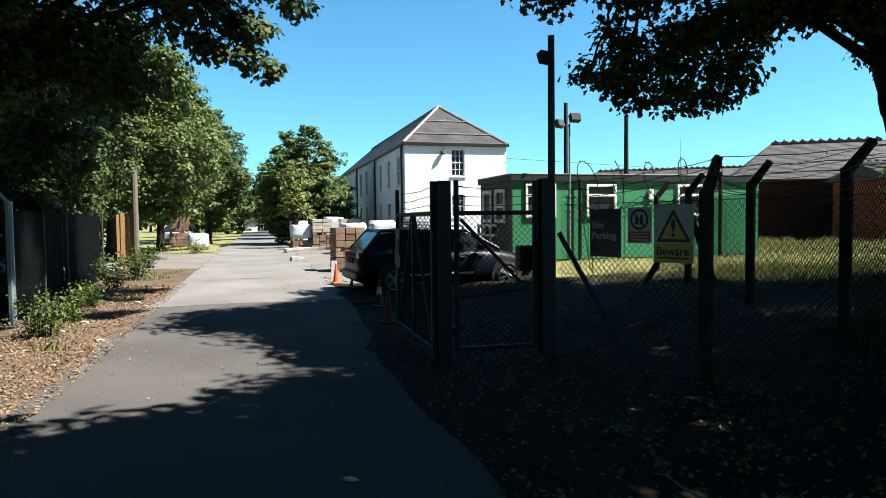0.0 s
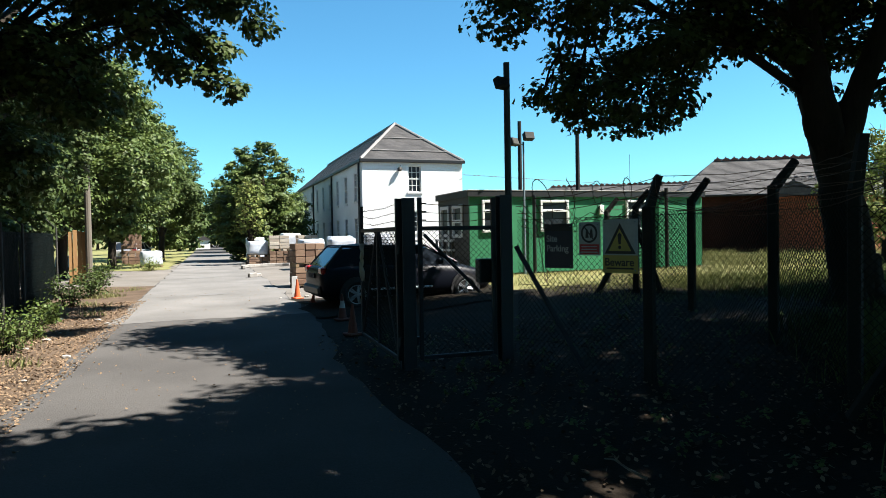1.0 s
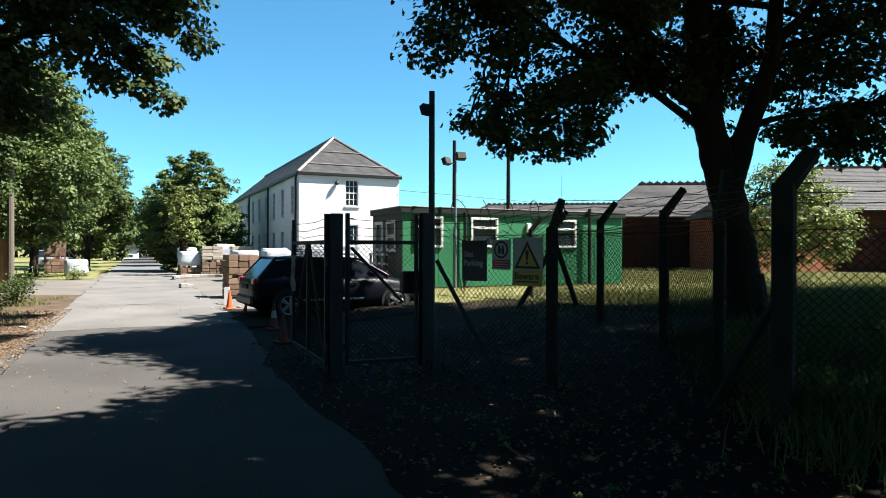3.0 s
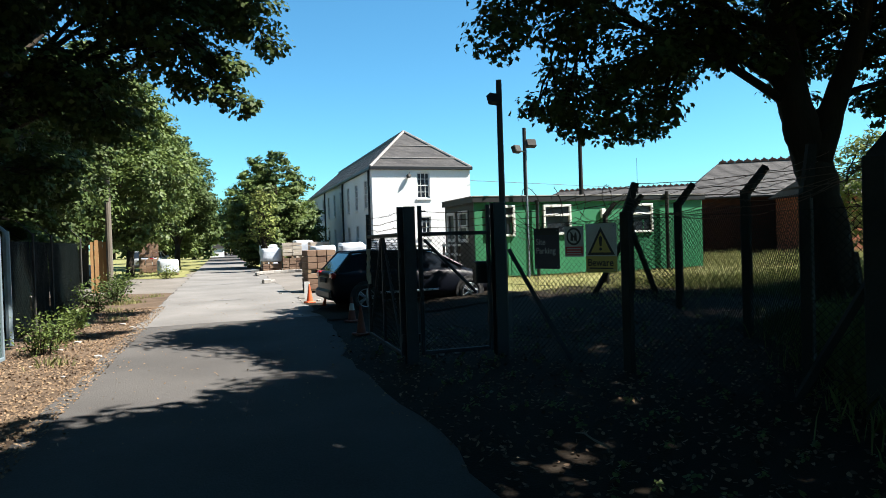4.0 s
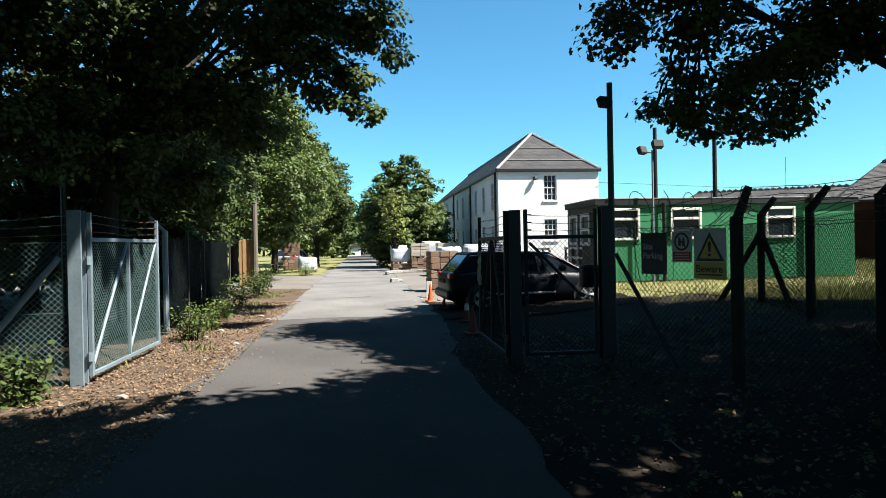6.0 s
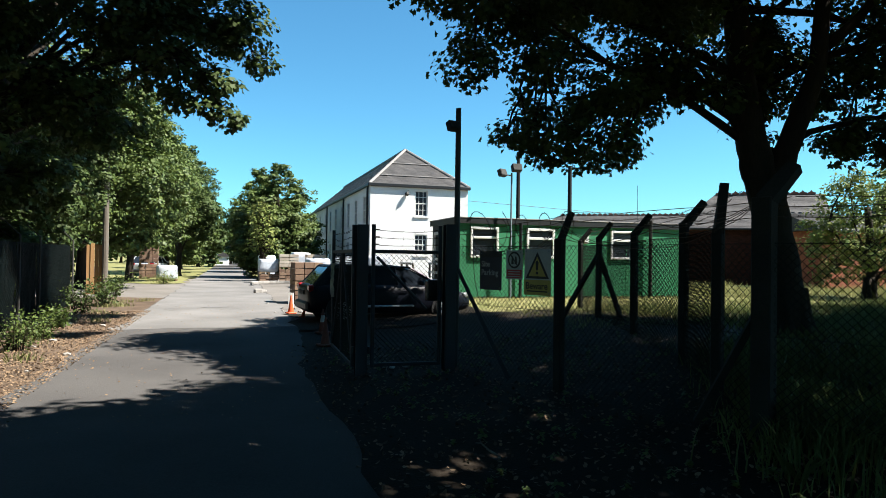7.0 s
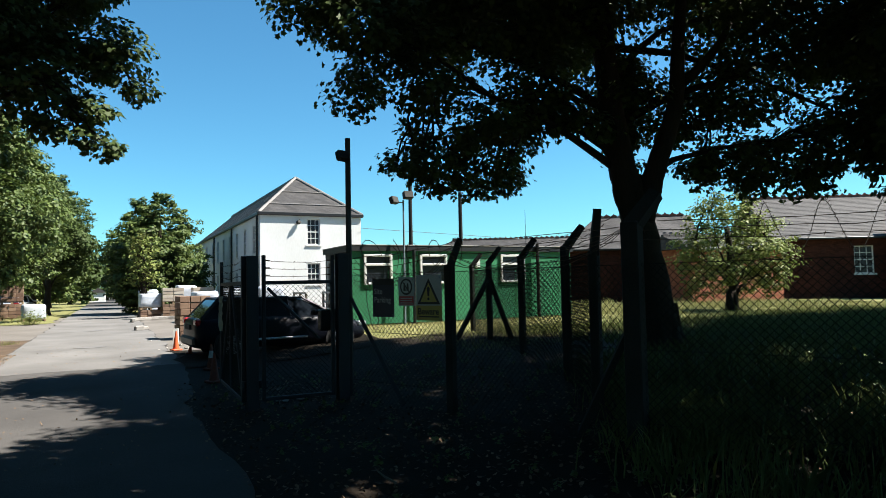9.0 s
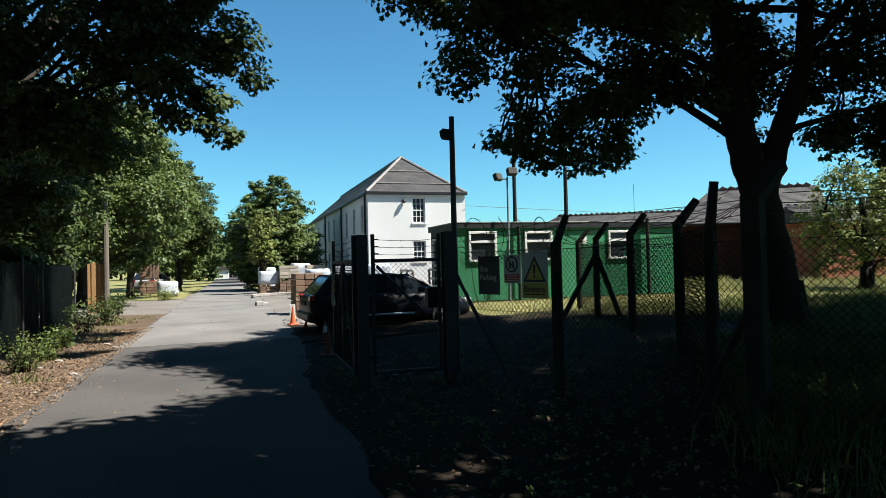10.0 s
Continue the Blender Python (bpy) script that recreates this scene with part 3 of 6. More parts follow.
far_hut = brick_house(0, 14.5, 3.0, 5.5, 7, "distant low building with a slate roof and red ridge", (), True, True, rmat=M_SLATE)
far_hut.matrix_world = pose(22.8, 48.4, 0, 0, 0, -32)
aerial = thing("aerial", 31.0, 43.0, 0, 0, "thin metal aerial behind the roofs", "aerial")
bm = B()
rod(bm, (0, 0, 0), (0, 0, 7.6), 0.03, 0.015, 5)
part("mast", bm, M_GUTTER, aerial)


# ---- poles ----
def flood_head(parent, x, y, z, rz, mat_, s=0.3):
    bm = B()
    bx(bm, (x, y, z), (s, s * 0.55, s * 0.75), rz=rz, rx=-20, bev=0.02)
    part("lamp_head", bm, mat_, parent, "square floodlight head")


def light_pole(x, y, h, r, label, heads, material, zb=None):
    p = thing("floodlight_pole", x, y, ground_z(x, y) if zb is None else zb, 0, label, "lamp post", "floodlight poles")
    bm = B()
    rod(bm, (0, 0, 0), (0, 0, h), r, r * 0.8, 10)
    part("pole", bm, material, p)
    for hx, hy, hz, rz, s in heads:
        bm = B()
        rod(bm, (0, 0, hz - 0.05), (hx, hy, hz - 0.05), 0.02)
        part("arm", bm, material, p)
        flood_head(p, hx, hy, hz, rz, M_CONC if material is not M_DARKP else M_DARKP, s)
    return p


light_pole(3.42, 7.25, 3.78, 0.05, "dark steel pole with a floodlight beside the gate", [(-0.1, -0.06, 3.5, 20, 0.2)], M_DARKP)
light_pole(8.58, 17.0, 3.95, 0.035, "thin grey steel pole carrying two floodlights", [(-0.36, -0.1, 3.92, 30, 0.3), (0.12, -0.1, 4.1, 0, 0.32)], M_GALV)
light_pole(12.3, 24.7, 6.0, 0.10, "tall timber pole behind the cabin, coloured as a dark silhouette", [], M_POST)
light_pole(12.55, 20.5, 4.85, 0.09, "bare timber pole behind the cabin, coloured as a dark silhouette", [], M_POST)
light_pole(-4.33, 26.0, 7.0, 0.115, "weathered timber telegraph pole beside the lane", [], M_POLEWOOD)
light_pole(-6.3, 13.4, 5.2, 0.07, "dark lamp post standing under the trees", [(0.12, -0.1, 5.2, 0, 0.22)], M_DARKP)


# ---- fences and gates ----
def chain(bm, p0, p1, z0, z1, pitch=0.0707, r=0.0024):
    """Woven diamond wire between two uprights: straight wires both ways, clipped to the panel."""
    p0, p1 = Vector((*p0, 0)), Vector((*p1, 0))
    d = p1 - p0
    ln = d.length
    d /= ln
    nrm = Vector((-d.y, d.x, 0))
    h = z1 - z0
    k = int((ln + h) / pitch) + 1
    for sgn in (1, -1):
        for i in range(k):
            c = i * pitch + pitch * 0.3
            if sgn > 0:
                s0, s1 = max(0, c - h), min(ln, c)
                if s1 - s0 < 0.02:
                    continue
                a, b = (s0, z0 + c - s0), (s1, z0 + c - s1)
            else:
                c -= h
                s0, s1 = max(0, c), min(ln, c + h)
                if s1 - s0 < 0.02:
                    continue
                a, b = (s0, z0 + s0 - c), (s1, z0 + s1 - c)
            off = nrm * (0.002 * sgn)
            rod(bm, p0 + d * a[0] + off + Vector((0, 0, a[1])), p0 + d * b[0] + off + Vector((0, 0, b[1])), r, n=3)
    return bm


def strand(bm, pts, r=0.004, sag=0.04, barbs=True, seed=0):
    rnd = random.Random(seed)
    for a, b in zip(pts, pts[1:]):
        a, b = Vector(a), Vector(b)
        n = max(2, int((b - a).length / 0.25))
        line = [a.lerp(b, i / n) - Vector((0, 0, sag * 4 * (i / n) * (1 - i / n))) + Vector((rnd.uniform(-1, 1), rnd.uniform(-1, 1), rnd.uniform(-1, 1))) * 0.012 for i in range(n + 1)]
        pipe(bm, line, r, n=3)
        if barbs:
            for p, q in zip(line, line[1:]):
                for f in (0.3, 0.8):
                    m = p.lerp(q, f)
                    v = Vector((rnd.uniform(-1, 1), rnd.uniform(-1, 1), rnd.uniform(-1, 1))).normalized() * 0.022
                    rod(bm, m - v, m + v, 0.002, n=3)
    return bm


def coil(bm, c, rad, turns, ax, step, r=0.005, seed=0):
    rnd = random.Random(seed)
    ax = Vector(ax).normalized()
    u = ax.orthogonal().normalized()
    v = ax.cross(u)
    pts = []
    for i in range(int(turns * 22)):
        a = 2 * math.pi * i / 22
        pts.append(Vector(c) + ax * step * i / 22 + (u * math.cos(a) + v * math.sin(a)) * rad * (1 + 0.06 * math.sin(i * 0.37 + seed)))
    pipe(bm, pts, r, n=3)
    for p in pts[::1]:
        w = Vector((rnd.uniform(-1, 1), rnd.uniform(-1, 1), rnd.uniform(-1, 1))).normalized() * 0.024
        rod(bm, p - w, p + w, 0.002, n=3)
    return bm


def crank_post(fence, x, y, zb, hbend, htip, lean, wid=0.13):
    """A concrete fence post with a leaning top arm; lean is the arm's reach in x, y."""
    bm = B()
    bx(bm, (x, y, zb + (hbend - zb) / 2 - 0.1), (wid, wid, hbend - zb + 0.2), rz=25, bev=0.012)
    d = Vector((lean[0], lean[1], htip - hbend))
    a = Vector((x, y, hbend - 0.05))
    rod(bm, a, a + d + Vector((0, 0, 0.05)), wid * 0.62, wid * 0.5, 4)
    return part("post", bm, M_POST, fence, "weathered concrete post coloured as a dark silhouette, with cranked top")


def brace(fence, a, b, m=None, w=0.1):
    bm = B()
    rod(bm, a, b, w * 0.7, w * 0.7, 4)
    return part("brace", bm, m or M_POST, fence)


# roadside fence from the gate to the corner and on past the camera's side
F1 = [(3.28, 6.72), (3.95, 5.10), (4.53, 2.62), (6.32, -0.75), (7.1, -2.65)]
f1 = thing("chain_link_fence", 0, 0, 0, 0, "tall chain-link fence on cranked concrete posts with barbed wire", "fence", "fences")
leans1 = [None, (0.2, 0.1), (0.24, -0.08), (0.25, 0.1), (0.25, 0.1)]
for (a, b), i in zip(zip(F1, F1[1:]), range(9)):
    zb = ground_z(*a)
    part("mesh_panel", chain(B(), a, b, zb + 0.03, 1.78, r=0.0031), M_WIREG, f1, "dark diamond wire mesh")
    bm = B()
    for z in (0.35, 1.0, 1.77):
        rod(bm, (*a, z), (*b, z), 0.003, n=3)
    part("line_wire", bm, M_WIREG, f1)
for (x, y), ln in list(zip(F1, leans1))[1:]:
    crank_post(f1, x, y, ground_z(x, y), 1.86 if y > 4 else 2.16, 2.17 if y > 4 else 2.42, ln, 0.105 if y > 4 else 0.16)
brace(f1, (4.51, 2.66, 1.2), (4.38, 3.25, 0.15), None, 0.06)
brace(f1, (3.27, 6.74, 1.45), (3.64, 5.84, 0.1), M_STEELBL, 0.05)
bm = B()
for k in range(3):
    f = 0.35 + 0.3 * k
    strand(bm, [(F1[0][0], F1[0][1], 1.85 + 0.08 * k)] + [(x + l[0] * f, y + l[1] * f, 1.9 + 0.28 * f) for (x, y), l in list(zip(F1, leans1))[1:]], seed=k)
part("barbed_wire", bm, M_RUST, f1, "sagging barbed wire")
bm = B()
coil(bm, (3.40, 6.6, 1.86), 0.33, 1.6, (0.5, -0.8, 0.25), 0.3, seed=3)
coil(bm, (3.42, 6.45, 1.35), 0.34, 1.2, (0.9, -0.5, 0.1), 0.1, seed=5)
part("razor_coil", bm, M_RUST, f1, "loose coil of barbed wire")
bm = B()
coil(bm, (3.5, 6.2, 1.92), 0.2, 4.0, (0.38, -0.92, 0.05), 0.36, 0.004, seed=13)
part("razor_coil", bm, M_RUST, f1)
bm = B()
for k in range(4):
    strand(bm, [(3.3, 6.7, 2.0 - 0.1 * k), (3.62 + 0.05 * k, 5.9, 1.62 + 0.07 * k), (3.95, 5.1, 2.05 - 0.06 * k), (4.26, 3.8, 1.75 + 0.08 * k), (4.53, 2.62, 2.15)], sag=0.12, seed=70 + k)
part("barbed_wire", bm, M_RUST, f1, "tangled slack barbed wire")
bm = B()
coil(bm, (4.95, 1.9, 2.02), 0.2, 4.0, (0.47, -0.88, 0.02), 0.42, 0.003, seed=9)
part("razor_coil", bm, M_RUST, f1)

# fence that runs away behind it
F2 = [(4.95, 3.65), (5.97, 5.47), (6.84, 7.86), (7.85, 10.65), (8.75, 13.0)]
f2 = thing("chain_link_fence", 0, 0, 0, 0, "second chain-link fence with cranked concrete posts along the lawn", "fence", "fences")
for a, b in zip(F2, F2[1:]):
    zb = ground_z(*a)
    part("mesh_panel", chain(B(), a, b, zb + 0.03, 1.95, r=0.0034), M_WIREG, f2)
for (x, y), ln, hb, ht in zip(F2, ((0.02, -0.06), (0.24, -0.1), (0.24, -0.1), (0.24, -0.1), (0.24, -0.1)), (1.95, 2.12, 2.1, 2.12, 2.12), (2.4, 2.4, 2.4, 2.42, 2.4)):
    crank_post(f2, x, y, ground_z(x, y), hb, ht, ln, 0.105)
brace(f2, (7.85, 10.65, 1.75), (7.2, 11.1, 0.3), None, 0.08)
brace(f2, (7.85, 10.65, 1.75), (8.25, 10.35, 0.3), None, 0.08)
bm = B()
for k in range(3):
    strand(bm, [(x + 0.08 * (k + 1) * 0.9, y - 0.03 * k, 2.14 + 0.1 * k) for x, y in F2], seed=20 + k)
part("barbed_wire", bm, M_RUST, f2)


# gates
def gate_post(x, y, h, label, s=0.155, material=None):
    p = thing("gate_post", x, y, ground_z(x, y) - 0.05, 0, label, "gate post", "gate posts")
    bm = B()
    bx(bm, (0, -s / 2 + 0.012, h / 2), (s, 0.024, h), bev=0.004)
    bx(bm, (0, s / 2 - 0.012, h / 2), (s, 0.024, h), bev=0.004)
    bx(bm, (0, 0, h / 2), (0.02, s - 0.05, h))
    part("beam", bm, material or M_STEELBL, p)
    return p


def gate_leaf(x, y, rz, w, h, label, material, wire, braces, top=0.32, zb=0.12):
    g = thing("gate", x, y, ground_z(x, y), rz, label, "gate", "gates")
    t = 0.05
    for px in (0, w):
        bm = B()
        bx(bm, (px, 0, zb + (h - zb) / 2), (t, t, h - zb), bev=0.005)
        part("stile", bm, material, g)
    for z in (zb + t / 2, h - top):
        bm = B()
        bx(bm, (w / 2, 0, z), (w - t, t * 0.9, t), bev=0.005)
        part("rail", bm, material, g)
    if w > 2:
        bm = B()
        bx(bm, (w / 2, 0, zb + (h - top - zb) / 2), (t * 0.8, t * 0.8, h - top - zb - t))
        part("stile", bm, material, g)
    for a, b in braces:
        bm = B()
        rod(bm, (a[0], 0, a[1]), (b[0], 0, b[1]), 0.021, n=8)
        part("brace", bm, material, g)
    part("mesh_panel", chain(B(), (0, 0), (w, 0), zb + 0.05, h - top, r=0.0034), wire, g)
    bm = B()
    for k in range(3):
        strand(bm, [(0, 0, h - top + 0.1 * (k + 1)), (w, 0, h - top + 0.1 * (k + 1))], sag=0.03, seed=40 + k)
        for px in (0, w):
            rod(bm, (px, 0, h - top + 0.1 * (k + 1)), (px + (0.08 if px == 0 else -0.08), 0, h - top + 0.1 * (k + 1)), 0.008, n=4)
    part("barbed_wire", bm, M_RUST, g)
    for z in (0.35, h - top - 0.25):
        bm = B()
        rod(bm, (-0.05, 0, z - 0.05), (-0.05, 0, z + 0.05), 0.03, n=8)
        part("hinge", bm, material, g)
    return g


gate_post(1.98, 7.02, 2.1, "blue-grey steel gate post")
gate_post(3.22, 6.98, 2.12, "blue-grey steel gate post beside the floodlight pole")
lb = thing("lock_box", 3.12, 7.12, 1.0, 0, "dark steel box fixed to the gate post", "box")
bm = B()
bx(bm, (0, 0.08, 0.15), (0.34, 0.16, 0.3), bev=0.015)
part("case", bm, M_DARKP, lb)
bm = B()
bx(bm, (0, -0.006, 0.15), (0.26, 0.012, 0.22), bev=0.005)
part("lid", bm, M_DARKP, lb)
gate_leaf(1.88, 7.08, 89, 2.1, 2.05, "open chain-link vehicle gate standing along the lane", M_STEELBL, M_WIREG, [((0.05, 0.2), (1.0, 1.7)), ((2.05, 0.2), (1.1, 1.7))], top=0.36)
gate_leaf(2.14, 7.02, -2, 0.94, 2.06, "closed narrow pedestrian gate with a diagonal brace", M_STEELBL, M_WIREG, [((0.05, 1.62), (0.75, 0.9))], top=0.37)
gate_post(-3.33, 6.72, 2.13, "pale galvanised steel gate post with bolted brackets", material=M_GALV)
gate_leaf(-3.22, 6.80, 90, 2.55, 2.06, "open galvanised chain-link gate folded along the verge", M_GALV, M_WIRE, [((0.05, 0.25), (1.25, 1.72)), ((1.3, 0.25), (2.5, 1.72))])
f3 = thing("chain_link_fence", 0, 0, 0, 0, "galvanised chain-link fence with barbed wire in front of dark trees", "fence", "fences")
F3 = [(-3.42, 6.70), (-6.2, 6.1), (-9.0, 5.5)]
for a, b in zip(F3, F3[1:]):
    part("mesh_panel", chain(B(), a, b, 0.06, 1.72, r=0.0034), M_WIRE, f3)
bm = B()
rod(bm, (-3.5, 6.66, 1.55), (-4.6, 6.42, 0.08), 0.036, n=8)
part("brace", bm, M_GALV, f3)
for x, y in F3[1:]:
    bm = B()
    bx(bm, (x, y, 1.0), (0.1, 0.1, 2.1), bev=0.01)
    part("post", bm, M_GALV, f3)
bm = B()
for k in range(3):
    strand(bm, [(x, y, 1.82 + 0.1 * k) for x, y in F3], seed=60 + k, sag=0.05)
part("barbed_wire", bm, M_WIRE, f3)
bm = B()
rod(bm, (*F3[0], 1.72), (*F3[1], 1.72), 0.004, n=4)
rod(bm, (*F3[0], 0.9), (*F3[1], 0.9), 0.004, n=4)
part("line_wire", bm, M_WIRE, f3)
# sheeted fence beside the lane
f4 = thing("sheeted_fence", 0, 0, 0, 0, "wire fence backed with dark green sheeting and thin posts", "fence", "fences")
F4 = [(-3.75, 11.65), (-3.80, 13.5), (-3.88, 15.3), (-4.1, 19.6)]
for i, (a, b) in enumerate(zip(F4, F4[1:])):
    bm = B()
    n = 8
    grid = [[bm.verts.new((a[0] + (b[0] - a[0]) * s / n - 0.07 + 0.04 * noise.noise((s * 0.7, z * 1.3, i)), a[1] + (b[1] - a[1]) * s / n, 0.1 + 1.72 * z / 5)) for s in range(n + 1)] for z in range(6)]
    for p, q in zip(grid, grid[1:]):
        for s in range(n):
            bm.faces.new((p[s], p[s + 1], q[s + 1], q[s]))
    bmesh.ops.solidify(bm, geom=bm.faces[:], thickness=0.006)
    part("sheeting", bm, M_TARP, f4, "dark green debris sheeting")
    part("mesh_panel", chain(B(), a, b, 0.08, 1.85, 0.12, r=0.0018), M_WIREG, f4)
for x, y in F4:
    bm = B()
    w = 0.055 if y < 12 else 0.022
    rod(bm, (x, y, 0), (x, y, 1.98), w, n=7)
    rod(bm, (x, y, 1.96), (x - 0.28, y, 2.25), w * 0.6, n=6)
    part("post", bm, M_GALV if y < 12 else M_CONC, f4, "thin galvanised post with a cranked arm")
wf = thing("timber_panel", -4.5, 26.1, 0, 8, "upright orange timber boards standing beside the pole", "fence panel")
for i in range(4):
    bm = B()
    bx(bm, (-0.14 * i, 0.03 * (i % 2), 0.98), (0.135, 0.022, 1.9 + 0.06 * (i % 3)), bev=0.003)
    part("plank", bm, M_WOOD, wf)
bm = B()
bx(bm, (-0.21, 0.05, 1.5), (0.56, 0.035, 0.08))
bx(bm, (-0.21, 0.05, 0.5), (0.56, 0.035, 0.08))
part("batten", bm, M_WOOD, wf)


# ---- signs on the fence ----
SD = Vector((F1[1][0] - F1[0][0], F1[1][1] - F1[0][1], 0)).normalized()
SRZ = math.degrees(math.atan2(SD.y, SD.x))


def sign(name, s, w, z0, z1, material, label):
    """A board on the fence's road side; s is the distance of its near edge from the gate post along the fence."""
    p = Vector((F1[0][0], F1[0][1], 0)) + SD * s + Vector((SD.y, -SD.x, 0)) * 0.03
    g = thing(name, p.x, p.y, z0, SRZ, label, "sign", "fence signs")
    bm = B()
    bx(bm, (w / 2, 0, (z1 - z0) / 2), (w, 0.006, z1 - z0), bev=0.002)
    part("board", bm, material, g)
    for cx in (0.03, w - 0.03):
        for cz in (0.03, z1 - z0 - 0.03):
            bm = B()
            rod(bm, (cx, 0.01, cz), (cx, -0.009, cz), 0.008, n=6)
            part("fixing", bm, M_GALV, g)
    return g


FACE = pose(0, -0.0065, 0, 90, 0, 0)


def flat(parent, outline, material, name, y=-0.005):
    bm = B()
    prism(bm, outline, y, y - 0.003)
    return part(name, bm, material, parent)


def ring_pts(cx, cz, r, n=36, a0=0.0):
    return [(cx + r * math.cos(a0 + 2 * math.pi * i / n), cz + r * math.sin(a0 + 2 * math.pi * i / n)) for i in range(n)]


sp = sign("parking_sign", 0.44, 0.40, 1.21, 1.71, M_SIGNN, "dark navy parking sign with white lettering on the fence")
text_part("Site", 0.105, Matrix.Translation((0.03, -0.0045, 0.30)) @ pose(0, 0, 0, 90), sp, M_SIGNW, bold=0.0015)
text_part("Parking", 0.105, Matrix.Translation((0.03, -0.0045, 0.19)) @ pose(0, 0, 0, 90), sp, M_SIGNW, bold=0.0015)
flat(sp, [(0.0, 0.42), (0.4, 0.42), (0.4, 0.50), (0.0, 0.50)], M_CONC, "header_strip", -0.0035)

sn = sign("prohibition_sign", 0.92, 0.28, 1.36, 1.72, M_SIGNW, "white no-entry notice with a barred black circle and red panel")
flat(sn, ring_pts(0.14, 0.24, 0.105), M_SIGNB, "ring", -0.0035)
flat(sn, ring_pts(0.14, 0.24, 0.082), M_SIGNW, "disc", -0.0055)
for dx in (-0.025, 0.03):
    flat(sn, [(0.14 + dx - 0.02, 0.19), (0.14 + dx + 0.02, 0.19), (0.14 + dx + 0.014, 0.27), (0.14 + dx, 0.29), (0.14 + dx - 0.014, 0.27)], M_SIGNB, "pictogram", -0.0075)
flat(sn, [(0.075, 0.305), (0.085, 0.315), (0.205, 0.175), (0.195, 0.165)], M_SIGNB, "bar", -0.0095)
flat(sn, [(0.015, 0.015), (0.265, 0.015), (0.265, 0.12), (0.015, 0.12)], M_SIGNR, "red_panel", -0.0035)
for z in (0.035, 0.065, 0.095):
    flat(sn, [(0.04, z - 0.006), (0.24, z - 0.006), (0.24, z + 0.006), (0.04, z + 0.006)], M_SIGNW, "text_bar", -0.0065)

sw = sign("warning_sign", 1.23, 0.42, 1.18, 1.74, M_SIGNW, "white and yellow warning sign with a black triangle")
flat(sw, [(0.0, 0.0), (0.42, 0.0), (0.42, 0.185), (0.0, 0.185)], M_SIGNY, "yellow_panel", -0.0035)
flat(sw, [(0.025, 0.20), (0.395, 0.20), (0.21, 0.52)], M_SIGNB, "triangle", -0.0035)
flat(sw, [(0.075, 0.228), (0.345, 0.228), (0.21, 0.462)], M_SIGNY, "triangle_field", -0.0055)
flat(sw, [(0.197, 0.30), (0.223, 0.30), (0.234, 0.40), (0.21, 0.42), (0.186, 0.40)], M_SIGNB, "exclamation_mark", -0.0075)
flat(sw, ring_pts(0.21, 0.268, 0.018, 14), M_SIGNB, "exclamation_dot", -0.0075)
text_part("Beware", 0.115, Matrix.Translation((0.025, -0.0075, 0.075)) @ pose(0, 0, 0, 90), sw, M_SIGNB, bold=0.002)
flat(sw, [(0.05, 0.04), (0.37, 0.04), (0.37, 0.055), (0.05, 0.055)], M_SIGNB, "text_bar", -0.0055)
cl = thing("hanging_cloth", 1.93, 9.05, 0.95, 0, "pale rag tied to the open gate", "cloth")
bm = B()
g = [[bm.verts.new((-0.05 + 0.03 * math.sin(i * 1.9 + j), -0.07 + 0.14 * i / 5 * (0.6 + 0.4 * math.sin(j * 0.4)), 0.55 * j / 8)) for i in range(6)] for j in range(9)]
for a, b in zip(g, g[1:]):
    for i in range(5):
        bm.faces.new((a[i], a[i + 1], b[i + 1], b[i]))
bmesh.ops.solidify(bm, geom=bm.faces[:], thickness=0.008)
part("fabric", bm, M_CLOTH, cl, smooth=True)


# ---- vehicles ----
def wheel(parent, x, y, r, w, side):
    h = new("wheel")
    h.parent = parent
    h.matrix_local = pose(x, y, r)
    bm = B()
    n = 24
    prof = ((r * 0.66, -w / 2), (r * 0.92, -w / 2), (r, -w * 0.35), (r, w * 0.35), (r * 0.92, w / 2), (r * 0.66, w / 2))
    rings = [[bm.verts.new((q * math.cos(2 * math.pi * k / n), o, q * math.sin(2 * math.pi * k / n))) for q, o in prof] for k in range(n)]
    for a, b in zip(rings, rings[1:] + rings[:1]):
        for i in range(6):
            j = (i + 1) % 6
            bm.faces.new((a[i], a[j], b[j], b[i]))
    part("tyre", bm, M_RUBBER, h, smooth=True)
    bm = B()
    yo = side * w * 0.42
    for k in range(5):
        a = 2 * math.pi * k / 5
        rod(bm, (0, yo, 0), (r * 0.62 * math.cos(a - 0.14), yo, r * 0.62 * math.sin(a - 0.14)), r * 0.09, r * 0.06, 4)
        rod(bm, (0, yo, 0), (r * 0.62 * math.cos(a + 0.14), yo, r * 0.62 * math.sin(a + 0.14)), r * 0.09, r * 0.06, 4)
    rod(bm, (0, yo - 0.02, 0), (0, yo + 0.02, 0), r * 0.18, n=10)
    for k in range(n):
        a, b = 2 * math.pi * k / n, 2 * math.pi * (k + 1) / n
        rod(bm, (r * 0.64 * math.cos(a), yo, r * 0.64 * math.sin(a)), (r * 0.64 * math.cos(b), yo, r * 0.64 * math.sin(b)), 0.018, n=4)
    part("rim", bm, M_ALLOY, h, "five-spoke alloy rim")
    bm = B()
    rod(bm, (0, -side * w * 0.2, 0), (0, side * w * 0.25, 0), r * 0.6, n=16)
    part("brake_drum", bm, M_RUBBER, h)


